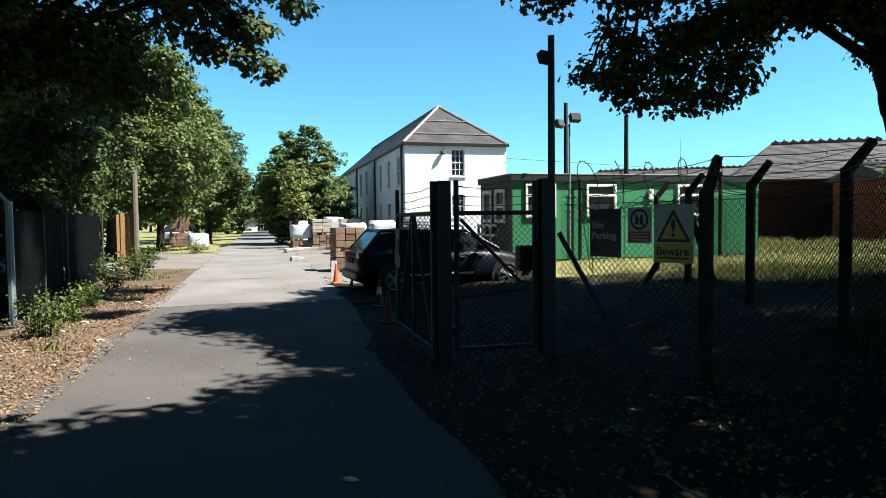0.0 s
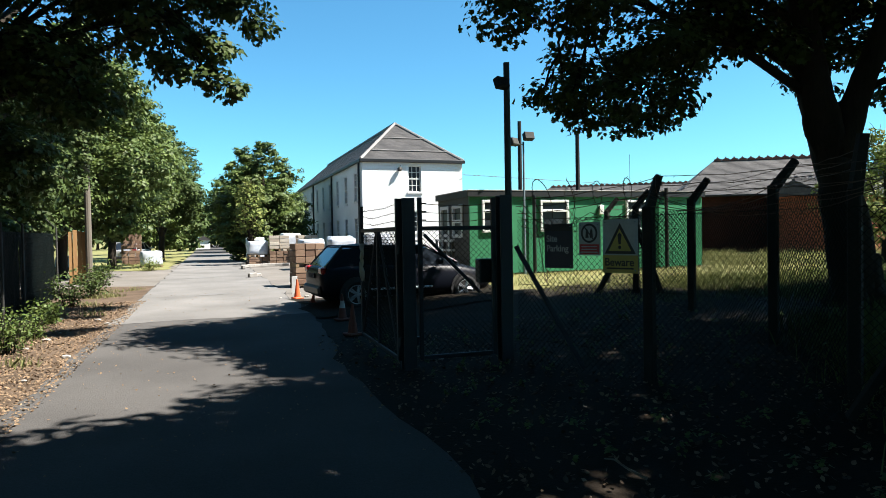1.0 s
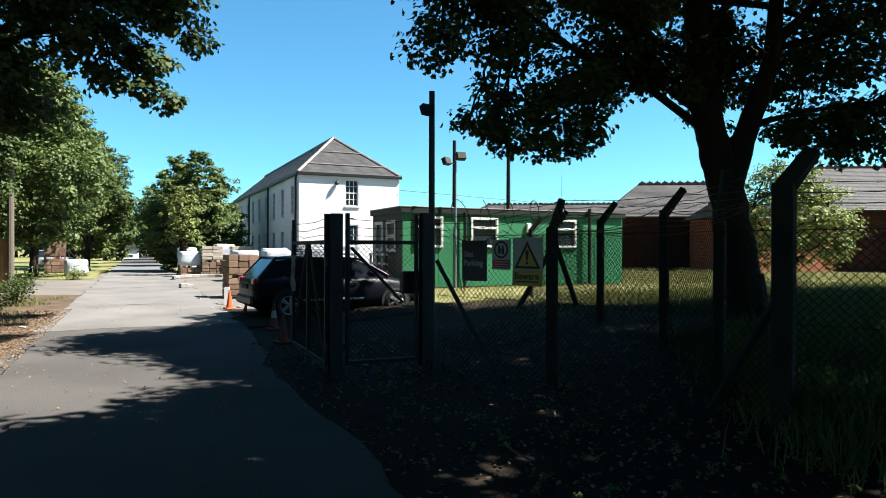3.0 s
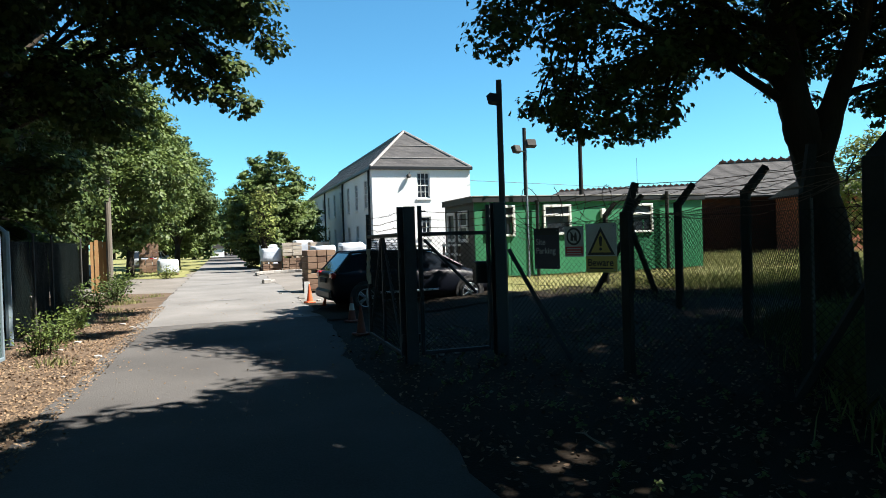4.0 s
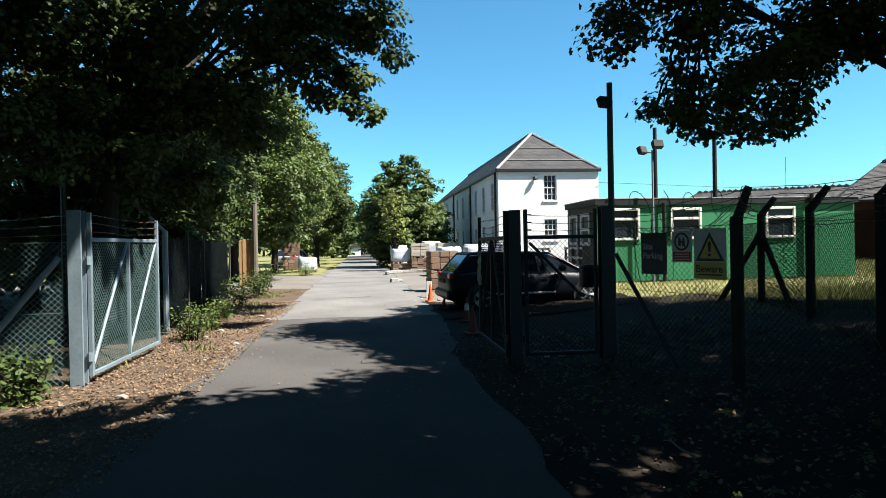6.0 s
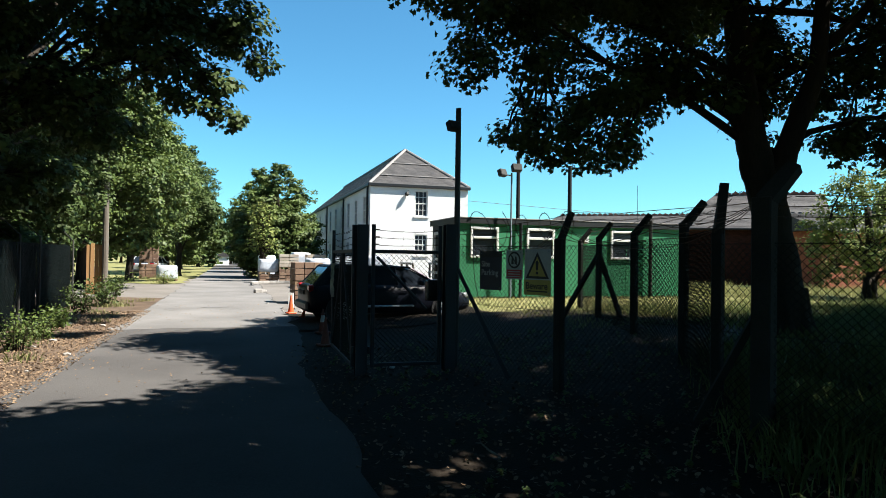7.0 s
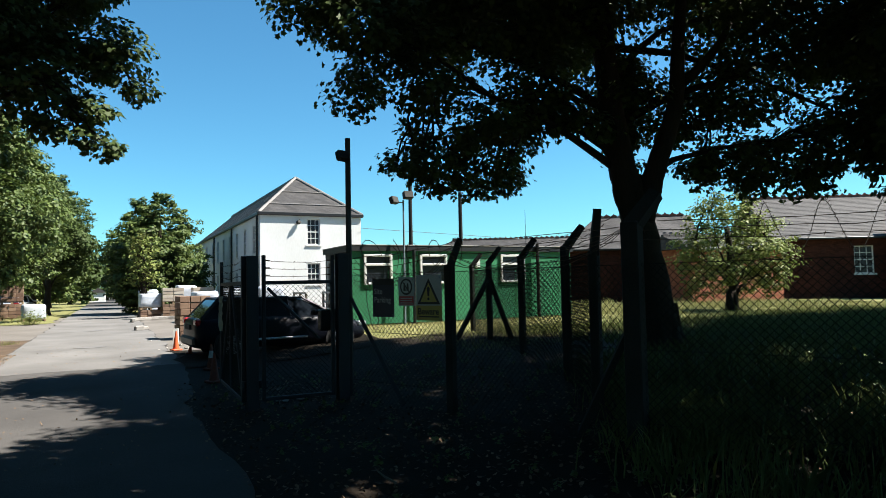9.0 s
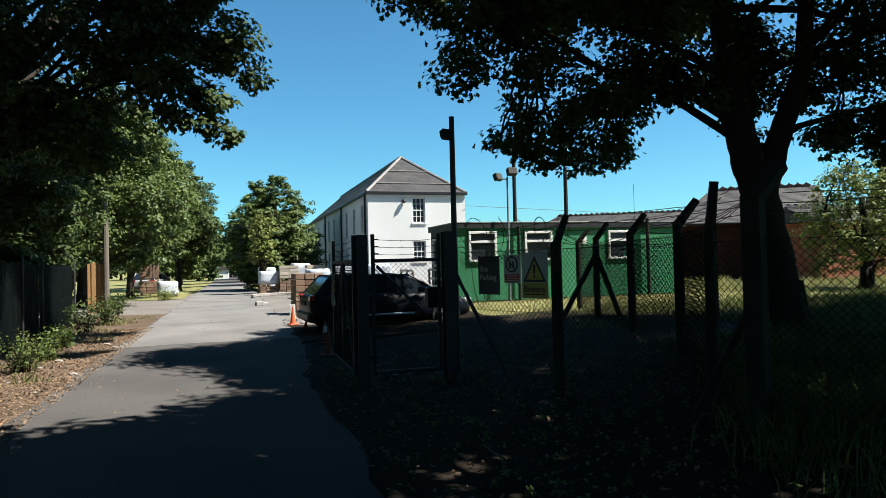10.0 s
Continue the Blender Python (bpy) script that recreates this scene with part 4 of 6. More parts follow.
def car(x, y, rz, ln, wd, ht, paint, label, estate=0.9):
    """A hatchback that points along local x, its rear end at x = 0."""
    c = thing("car", x, y, ground_z(x, y) * 0.6, rz, label, "car", "cars")
    L, W, H = ln, wd / 2, ht
    # body: cross-sections along the length: x, half width, sill, belt, crown of the lower body
    secs = [(0.0, .80, .34, .80, .84), (0.05, .90, .26, .88, .93), (0.25, .97, .22, .92, .98), (0.9, 1.0, .2, .93, .99), (2.0, 1.0, .2, .90, .96), (2.9, 1.0, .2, .89, .95),
            (3.3, .98, .2, .86, .94), (L - 0.5, .94, .22, .74, .84), (L - 0.15, .84, .26, .62, .70), (L, .70, .32, .52, .56)]
    bm = B()
    rings = []
    for sx, hw, z0, zb, zc in secs:
        w = W * hw
        half = [(0, z0), (w * 0.88, z0), (w * 0.99, z0 + 0.14), (w, (z0 + zb) / 2 + 0.06), (w * 0.95, zb), (w * 0.80, zc), (0, zc + 0.02)]
        rings.append([bm.verts.new((sx, yy, zz)) for yy, zz in half] + [bm.verts.new((sx, -yy, zz)) for yy, zz in half[-2:0:-1]])
    n = len(rings[0])
    for a, b in zip(rings, rings[1:]):
        for i in range(n):
            bm.faces.new((a[i], a[(i + 1) % n], b[(i + 1) % n], b[i]))
    bm.faces.new(rings[0])
    bm.faces.new(rings[-1][::-1])
    bmesh.ops.recalc_face_normals(bm, faces=bm.faces)
    body = part("body", bm, paint, c, smooth=True)
    sd = body.modifiers.new("soft", "SUBSURF")
    sd.levels = sd.render_levels = 1
    # glasshouse
    gl = [(0.12, .72, .95), (0.55 * estate, .70, H - 0.06), (1.2, .69, H), (2.1, .69, H - 0.01), (2.55, .70, H - 0.07), (3.35, .80, .96)]
    bm = B()
    rings = []
    for gx, hw, zt in gl:
        w0, w1 = W * 0.86, W * hw
        lo = 0.90
        f = min(1, max(0, (zt - lo) / (H - lo)))
        wt = w0 + (w1 - w0) * f
        rings.append([bm.verts.new(p) for p in ((gx, w0, lo), (gx, wt, zt - 0.03), (gx, wt * 0.8, zt), (gx, -wt * 0.8, zt), (gx, -wt, zt - 0.03), (gx, -w0, lo))])
    for a, b in zip(rings, rings[1:]):
        for i in range(5):
            bm.faces.new((a[i], a[i + 1], b[i + 1], b[i]))
    bm.faces.new(rings[0])
    bm.faces.new(rings[-1][::-1])
    bmesh.ops.recalc_face_normals(bm, faces=bm.faces)
    part("glasshouse", bm, M_CARGLASS, c, "dark tinted car windows", smooth=False)
    bm = B()
    a = [bm.verts.new((gx, s * W * hw * 0.82, zt + 0.018)) for gx, hw, zt in gl[1:5] for s in (-1, 1)]
    for i in range(0, 6, 2):
        bm.faces.new((a[i], a[i + 1], a[i + 3], a[i + 2]))
    bmesh.ops.solidify(bm, geom=bm.faces[:], thickness=0.03)
    part("roof", bm, paint, c)
    for s in (-1, 1):
        for p, q in (((0.14, .85, .93), (0.6 * estate, .71, H - 0.03)), ((1.15, .86, .93), (1.2, .70, H - 0.01)), ((2.2, .86, .93), (2.15, .70, H - 0.01)), ((3.3, .85, .95), (2.55, .71, H - 0.05)), ((0.6 * estate, .71, H - 0.03), (2.55, .71, H - 0.05))):
            bm = B()
            rod(bm, (p[0], s * W * p[1], p[2]), (q[0], s * W * q[1], q[2]), 0.032, n=5)
            part("pillar", bm, paint, c)
        bm = B()
        bx(bm, (2.75, s * (W + 0.09), 1.0), (0.16, 0.2, 0.13), bev=0.04)
        part("wing_mirror", bm, paint, c)
        bm = B()
        bx(bm, (0.07, s * W * 0.72, 0.86), (0.12, 0.28, 0.16), bev=0.03)
        part("tail_light", bm, M_RED, c, "red tail light")
        bm = B()
        bx(bm, (L - 0.2, s * W * 0.68, 0.66), (0.3, 0.26, 0.12), rz=s * -20, bev=0.03)
        part("headlight", bm, M_ALLOY, c, "clear headlight")
        bm = B()
        bx(bm, (1.85, s * (W + 0.002), 0.42), (1.5, 0.03, 0.05), bev=0.01)
        part("trim_strip", bm, M_ALLOY, c, "bright side strip")
        for hx in (1.35, 2.35):
            bm = B()
            bx(bm, (hx, s * (W + 0.005), 0.78), (0.18, 0.03, 0.03), bev=0.008)
            part("door_handle", bm, paint, c)
        for wx in (0.78, L - 0.85):
            bm = B()
            rod(bm, (wx, s * (W - 0.12), 0.33), (wx, s * (W + 0.004), 0.33), 0.38, n=22)
            part("wheel_arch", bm, M_RUBBER, c)
            wheel(c, wx, s * (W - 0.08), 0.325, 0.2, s)
    bm = B()
    bx(bm, (0.0, 0, 0.42), (0.1, wd * 0.82, 0.22), bev=0.05)
    part("bumper", bm, M_DARKP, c)
    # The plate's dark colour stands for the shade on the car's rear.
    bm = B()
    bx(bm, (0.0, 0, 0.74), (0.05, 0.52, 0.11), bev=0.006)
    part("number_plate", bm, M_CONC, c, "number plate darkened in colour for shade")
    return c


car(1.95, 14.55, 5, 4.3, 1.78, 1.41, M_CAR, "dark blue hatchback parked behind the gate")
car(-5.5, 46.5, 80, 4.2, 1.72, 1.42, M_SILVER, "silver car parked in the side entrance")


# ---- stacks on pallets ----
def pallet_stack(x, y, rz, tiers, label, mats, w=1.1, d=0.95, group="pallet stacks"):
    st = thing("pallet_stack", x, y, ground_z(x, y), rz, label, "pallet stack", group)
    z = 0.0
    rnd = random.Random(int(x * 100 + y * 10))
    for (h, rows, cols), m in zip(tiers, mats):
        bm = B()
        for i in range(5):
            bx(bm, (0, -d / 2 + d * (i + 0.5) / 5, z + 0.115), (w, d / 6.5, 0.022))
        for i in range(3):
            bx(bm, (-w / 2 + 0.06 + (w - 0.12) * i / 2, 0, z + 0.05), (0.1, d, 0.1))
        part("pallet", bm, M_PALLET, st, "wooden pallet")
        z += 0.13
        if rows:
            for r in range(rows):
                for c in range(cols):
                    for e in (-1, 1):
                        bm = B()
                        bx(bm, (-w / 2 + w * (c + 0.5) / cols + rnd.uniform(-.01, .01), e * d / 4 + rnd.uniform(-.015, .015), z + h / rows * (r + 0.5)), (w / cols - 0.02, d / 2 - 0.015, h / rows - 0.018), rz=rnd.uniform(-1, 1), bev=0.008)
                        part("block", bm, m, st)
        else:
            bm = B()
            bx(bm, (0, 0, z + h / 2), (w * 0.98, d * 0.98, h), bev=0.06)
            bmesh.ops.subdivide_edges(bm, edges=bm.edges[:], cuts=3, use_grid_fill=True)
            for v in bm.verts:
                v.co += Vector((noise.noise(v.co * 3 + Vector((x, y, 0))), noise.noise(v.co * 3 + Vector((y, x, 4))), noise.noise(v.co * 3))) * 0.05
            part("wrapped_load", bm, m, st, "white plastic-wrapped load", smooth=True)
        z += h
    return st


pallet_stack(2.72, 20.9, 6, [(0.55, 3, 2), (0.62, 3, 3)], "two-tier stack of brown blocks on wooden pallets beside the lane", [M_CARTON, M_CARTON], 0.95, 0.9)
for x, y, rz, tiers, mats, lab in (
        (2.3, 37.6, 4, [(0.4, 3, 3), (0.75, 0, 0)], (M_CARTON, M_WRAP), "white wrapped load on top of dark blocks and pallets"),
        (3.45, 37.3, -3, [(0.7, 4, 3), (0.75, 4, 2)], (M_CARTON, M_STONEB), "tall stack of brown and pale sandy blocks on pallets"),
        (4.3, 39.2, 5, [(0.7, 4, 3), (0.8, 0, 0)], (M_STONEB, M_WRAP), "pale blocks with a white wrapped load on top"),
        (4.95, 37.0, 2, [(0.7, 4, 3), (0.6, 3, 3)], (M_CARTON, M_STONEB), "stack of mixed brown blocks on pallets"),
        (4.4, 31.5, 8, [(0.55, 3, 3), (0.6, 0, 0)], (M_CARTON, M_WRAP), "blocks and white wrapped load on pallets"),
        (5.7, 31.0, 3, [(0.6, 3, 3), (0.55, 0, 0)], (M_STONEB, M_WRAP), "pale blocks with a white wrapped load on top"),
        (5.2, 28.0, 0, [(0.5, 3, 3), (0.6, 0, 0)], (M_CARTON, M_WRAP), "brown blocks with a white wrapped load on top"),
        (6.6, 27.4, 0, [(0.5, 3, 3), (0.6, 0, 0)], (M_CARTON, M_WRAP), "brown blocks with a white wrapped load on top"),
        (-4.6, 42.2, 5, [(0.8, 4, 3), (0.95, 4, 3)], (M_CARTON, M_CARTON), "tall stack of red-brown blocks in the side entrance"),
        (-3.4, 40.2, 12, [(0.8, 0, 0)], (M_WRAP,), "white wrapped load on a pallet in the side entrance"),
        (-7.4, 39.5, -5, [(0.6, 0, 0)], (M_WRAP,), "white wrapped load on a pallet in the side entrance")):
    pallet_stack(x, y, rz, tiers, lab, mats)
pallet_stack(2.35, 40.6, 3, [(0.6, 0, 0), (0.75, 0, 0)], "tall white plastic-wrapped loads stacked on pallets", [M_WRAP, M_WRAP], 1.0, 0.95)


# ---- cones and small things ----
def cone(x, y, h, label, tilt=0.0, band=True, rubber=None):
    rubber = rubber or M_CONE
    c = thing("traffic_cone", x, y, ground_z(x, y) + 0.03, 20, label, "traffic cone", "traffic cones")
    c.matrix_world = c.matrix_world @ pose(0, 0, 0, 0, tilt, 0)
    bm = B()
    bx(bm, (0, 0, 0.02), (h * 0.5, h * 0.5, 0.04), bev=0.012)
    part("base", bm, rubber, c)
    b = h * 0.17
    segs = ((0, .42), (.42, .72), (.72, 1)) if band else ((0, 1),)
    for i, (a, e) in enumerate(segs):
        bm = B()
        rod(bm, (0, 0, 0.04 + (h - 0.04) * a), (0, 0, 0.04 + (h - 0.04) * e), b * (1 - a * 0.8), b * (1 - e * 0.8), 18)
        part("sleeve" if i == 1 else "cone_body", bm, M_SIGNW if i == 1 else rubber, c, "white reflective sleeve" if i == 1 else "")


cone(1.86, 16.6, 0.5, "orange traffic cone standing beside the pallet stack", band=False)
cone(2.05, 15.3, 0.3, "small orange cone lying at the roadside", 12, False)
cone(2.1, 11.8, 0.5, "orange cone with a white sleeve, shade put into its colour", rubber=M_SHADECONE)
cone(1.9, 9.9, 0.5, "orange cone beside the gate, shade put into its colour", band=False, rubber=M_SHADECONE)
wb = thing("barrier_board", 2.0, 18.3, ground_z(2, 18.3), 75, "white plastic barrier board leaning beside the stack", "barrier")
bm = B()
prism(bm, [(-0.09, 0), (0.09, 0), (0.04, 0.5), (-0.04, 0.5)], -0.07, 0.07)
part("board", bm, M_WHITEP, wb)
rnd = random.Random(4)
for i in range(20):
    x, y = (rnd.uniform(-3.1, -2.0), rnd.uniform(5, 15)) if i % 3 else (rnd.uniform(1.2, 2.3), rnd.uniform(15, 33))
    bm = B()
    bmesh.ops.create_icosphere(bm, subdivisions=1, radius=rnd.uniform(0.02, 0.06))
    for v in bm.verts:
        v.co = Vector((v.co.x * 1.3, v.co.y, v.co.z * 0.6)) * rnd.uniform(0.75, 1.2)
    s = mesh_ob("stone", bm, M_STONE)
    s.location = (x, y, ground_z(x, y) + 0.045)
    tagged(s, "pale loose stone at the road's edge", "stone", "loose stones")
for x, y, s in ((1.35, 26.6, 0.2), (1.6, 27.0, 0.14)):
    bm = B()
    bx(bm, (0, 0, s / 2), (s * 1.7, s, s), rz=20, bev=0.03)
    k = mesh_ob("concrete_block", bm, M_STONE)
    k.location = (x, y, ground_z(x, y) + 0.02)
    tagged(k, "pale concrete lump at the roadside", "block", "loose stones")
kerb = thing("kerb", 0, 0, 0, 0, "low pale kerb round the pallet yard", "kerb", "", "structure")
for i in range(10):
    a = radians(190 - 14 * i)
    bm = B()
    bx(bm, (2.9 + 1.6 * math.cos(a), 35.6 + 1.5 * math.sin(-a) * -1 - 1.5, 0.14), (0.42, 0.14, 0.16), rz=math.degrees(a) + 90, bev=0.02)
    part("kerb_stone", bm, M_STONE, kerb)


for x, y, r in ((-0.5, 27.7, 0.4), (-0.15, 19.1, 0.26)):
    bm = B()
    ring = [bm.verts.new((r * (1.5 + 0.5 * noise.noise((k, x, y))) * math.cos(k * 0.4488), r * (1 + 0.7 * noise.noise((k * 1.3, y, x))) * math.sin(k * 0.4488), 0)) for k in range(14)]
    bm.faces.new(ring)
    p = mesh_ob("road_patch", bm, M_ROADPATCH)
    p.location = (x, y, 0.045)
    tagged(p, "pale worn patch in the asphalt", "road patch", "road patches", "structure")


# ---- trees and plants ----
LOBES = [(0, 0), (0.38, 0.06), (0.27, 0.24), (0.55, 0.46), (0.24, 0.6), (0, 1.0), (-0.24, 0.6), (-0.55, 0.46), (-0.27, 0.24), (-0.38, 0.06)]
OVAL = [(0, 0), (0.32, 0.3), (0.26, 0.7), (0, 1.0), (-0.26, 0.7), (-0.32, 0.3)]


def leaf_mesh(name, pts, nrm, size, outline, material, rng):
    """Many leaves in one mesh: each has its own place, facing and size."""
    n, k = len(pts), len(outline)
    o = np.array(outline)
    ang = rng.uniform(0, 2 * np.pi, n)
    nrm = nrm / np.linalg.norm(nrm, axis=1, keepdims=True)
    ref = np.where(np.abs(nrm[:, 2:3]) > 0.9, np.array([[1.0, 0, 0]]), np.array([[0, 0, 1.0]]))
    u = np.cross(nrm, ref)
    u /= np.linalg.norm(u, axis=1, keepdims=True)
    v = np.cross(nrm, u)
    cu = u * np.cos(ang)[:, None] + v * np.sin(ang)[:, None]
    cv = -u * np.sin(ang)[:, None] + v * np.cos(ang)[:, None]
    s = size * rng.uniform(0.65, 1.25, n)
    co = pts[:, None, :] + s[:, None, None] * (o[None, :, 0:1] * cu[:, None, :] + (o[None, :, 1:2] - 0.5) * cv[:, None, :] - 0.35 * np.abs(o[None, :, 0:1]) * nrm[:, None, :])
    me = bpy.data.meshes.new(name)
    me.vertices.add(n * k)
    me.vertices.foreach_set("co", co.ravel())
    me.loops.add(n * k)
    me.loops.foreach_set("vertex_index", np.arange(n * k))
    me.polygons.add(n)
    me.polygons.foreach_set("loop_start", np.arange(n) * k)
    me.update(calc_edges=True)
    me.materials.append(material)
    return new(name, me)


def crown_points(blobs, per, rng, sub=0.34, sprays=1.0):
    """Leaf places in flattened sprays set over the outside of each blob, with gaps between the sprays."""
    P, N = [], []
    for x, y, z, r in blobs:
        nc = int((14 * r * r + 12) * sprays)
        d = rng.normal(size=(nc, 3))
        d /= np.linalg.norm(d, axis=1, keepdims=True)
        cen = np.array([x, y, z]) + d * r * rng.uniform(0.3, 0.92, (nc, 1)) * np.array([1, 1, 0.85])
        wide = sub * (0.5 + 0.45 * r) * rng.uniform(0.7, 1.2, nc)
        n = int(per * r * r)
        w = rng.integers(0, nc, n)
        q = rng.normal(size=(n, 3))
        q /= np.linalg.norm(q, axis=1, keepdims=True)
        p = cen[w] + q * wide[w][:, None] * rng.uniform(0.45, 1.0, (n, 1)) * np.array([1.2, 1.2, 0.6])
        P.append(p)
        N.append(q * 0.45 + d[w] * 0.35 + np.array([0, 0, 0.5]) + rng.normal(size=(n, 3)) * 0.25)
    return np.concatenate(P), np.concatenate(N)


def tree(x, y, label, trunk, r0, fork, blobs, per, leaf, outline, material, seed, limb_r=0.11, extra=(), name="tree", sub=0.34, sprays=1.0):
    """trunk: points from the base up, in world places; limbs leave it near the fork for each blob."""
    rng = np.random.default_rng(seed)
    rnd = random.Random(seed)
    t = thing(name, x, y, ground_z(x, y), 0, label, "tree", "trees")
    base = Vector((x, y, ground_z(x, y)))
    bm = B()
    pts = [Vector(p) - base for p in trunk]
    fine = []
    for a, b in zip(pts, pts[1:]):
        fine += [a.lerp(b, i / 4) + Vector((rnd.uniform(-1, 1), rnd.uniform(-1, 1), 0)) * r0 * 0.07 for i in range(4)]
    fine.append(pts[-1])
    fine[0] = fine[0] - Vector((0, 0, 0.15))
    pipe(bm, fine, r0, r0 * 0.45, 12)
    for k, way in enumerate(extra):
        ctl = [Vector(p) - base for p in way]
        ctl = [ctl[0] * 2 - ctl[1]] + ctl + [ctl[-1] * 2 - ctl[-2]]
        curve = []
        for a, b, c, d in zip(ctl, ctl[1:], ctl[2:], ctl[3:]):
            for i in range(5):
                u = i / 5
                curve.append(0.5 * (2 * b + (c - a) * u + (2 * a - 5 * b + 4 * c - d) * u * u + (3 * b - a - 3 * c + d) * u ** 3) + Vector((rnd.uniform(-1, 1), rnd.uniform(-1, 1), 0)) * r0 * 0.03)
        pipe(bm, curve + [ctl[-2]], r0 * (0.66, 0.30, 0.42)[k], r0 * (0.16, 0.12, 0.22)[k], 12)
    # root flare
    for k in range(7):
        a = 2 * math.pi * k / 7 + 0.3
        pipe(bm, [(fine[0].x + math.cos(a) * r0 * e, fine[0].y + math.sin(a) * r0 * e, h) for e, h in ((1.3, -0.12), (0.95, 0.1), (0.72, 0.32), (0.55, 0.8))], r0 * 0.34, r0 * 0.3, 6)
    for bx_, by, bz, r in blobs:
        e = Vector((bx_, by, bz)) - base
        f = fork + rnd.uniform(-0.1, 0.3)
        s = fine[min(len(fine) - 1, max(1, int(len(fine) * min(f, 0.99))))]
        big = [Vector(q[:3]) - base for q in blobs if q[3] >= 0.9]
        small = r < 0.9 and bool(big)
        if small:
            s = min(big, key=lambda q: (q - e).length)
        m = s.lerp(e, 0.5) + Vector((rnd.uniform(-.3, .3), rnd.uniform(-.3, .3), rnd.uniform(0.0, 0.5)))
        lr = 0.03 if small else limb_r * min(1.3, 0.5 + 0.4 * r)
        pipe(bm, [s, s.lerp(m, 0.5) + Vector((0, 0, 0.15)), m, m.lerp(e, 0.6) + Vector((rnd.uniform(-.1, .1), rnd.uniform(-.1, .1), 0.05)), e], lr, 0.015, 6)
        for k in range(4):
            q = e + Vector((rnd.uniform(-1, 1), rnd.uniform(-1, 1), rnd.uniform(-.6, .8))) * r * 0.9
            pipe(bm, [m.lerp(e, 0.5 + 0.1 * k), e.lerp(q, 0.4), q], 0.018, 0.005, 4)
    part("trunk", bm, M_BARK, t, "rough grey-brown bark", smooth=True)
    P, N = crown_points(blobs, per, rng, sub, sprays)
    c = leaf_mesh("crown", P - np.array(base), N, leaf, outline, material, rng)
    c.parent = t
    return t


# broad sycamore behind the roadside fence
RIGHT = [(7.45, 7.88, 4.75, .4), (7.74, 7.69, 4.6, .38), (8.0, 7.49, 4.5, .36), (8.25, 7.3, 4.45, .34), (7.2, 8.0, 4.5, .36), (5.1, 9.4, 3.9, .34), (5.6, 9.5, 3.75, .40), (6.1, 9.6, 3.65, .42), (6.8, 9.65, 3.65, .42), (7.4, 9.65, 3.65, .40), (7.85, 9.6, 3.7, .32), (5.6, 9.3, 4.3, .5), (6.6, 9.3, 4.4, .6), (7.6, 9.2, 4.5, .6), (3.5, 8.65, 6.5, 1.05), (4.4, 8.2, 5.9, 1.2), (4.07, 8.4, 4.9, .6), (5.3, 8.3, 5.2, .95), (5.15, 8.5, 3.8, .40), (5.75, 8.15, 3.72, .5), (6.5, 7.75, 3.66, .45), (6.3, 7.85, 4.4, .8), (7.3, 7.8, 5.1, 1.1), (5.6, 8.6, 6.6, 1.3),
         (6.9, 8.1, 6.5, 1.4), (8.3, 7.9, 6.8, 1.5), (11.2, 6.9, 5.2, 1.25), (11.7, 6.8, 4.1, .85), (10.9, 7.3, 4.0, .6), (11.2, 6.8, 6.9, 1.7), (12.7, 6.2, 4.4, 1.15), (12.7, 6.1, 6.3, 1.6), (13.7, 5.7, 4.6, 1.1), (9.8, 8.6, 5.4, 1.0), (10.9, 7.3, 3.85, .55), (11.8, 6.9, 3.6, .6), (12.8, 6.4, 3.6, .6), (10.3, 7.6, 4.7, .8), (9.2, 7.4, 5.2, .8), (9.2, 7.8, 4.1, .4), (9.35, 7.8, 4.7, .5), (9.5, 7.9, 5.5, .6), (9.05, 7.45, 3.75, .25), (9.0, 7.5, 4.3, .35), (8.97, 7.5, 5.0, .4), (9.0, 7.5, 5.8, .5)]
tree(9.3, 7.0, "broad sycamore with a leaning dark trunk and low spreading limbs", [(9.3, 7.0, 0.3), (9.15, 7.05, 1.6), (9.0, 7.15, 2.6), (8.8, 7.3, 3.6), (8.65, 7.4, 4.8), (8.45, 7.4, 6.4), (8.4, 7.4, 8.5)], 0.36, 0.5, RIGHT, 1600, 0.105, LOBES, M_LEAF, 11, 0.08, [[(9.0, 7.1, 2.7), (9.3, 6.98, 3.7), (9.6, 6.75, 4.9), (9.8, 6.7, 6.8), (10.2, 6.6, 8.8)], [(9.7, 6.75, 5.2), (10.4, 6.5, 5.9), (11.2, 6.5, 7.0)], [(9.0, 7.12, 2.3), (8.86, 7.18, 2.7), (8.7, 7.28, 3.1), (8.66, 7.33, 3.5), (8.76, 7.33, 3.9)]], sub=0.4, sprays=1.8)
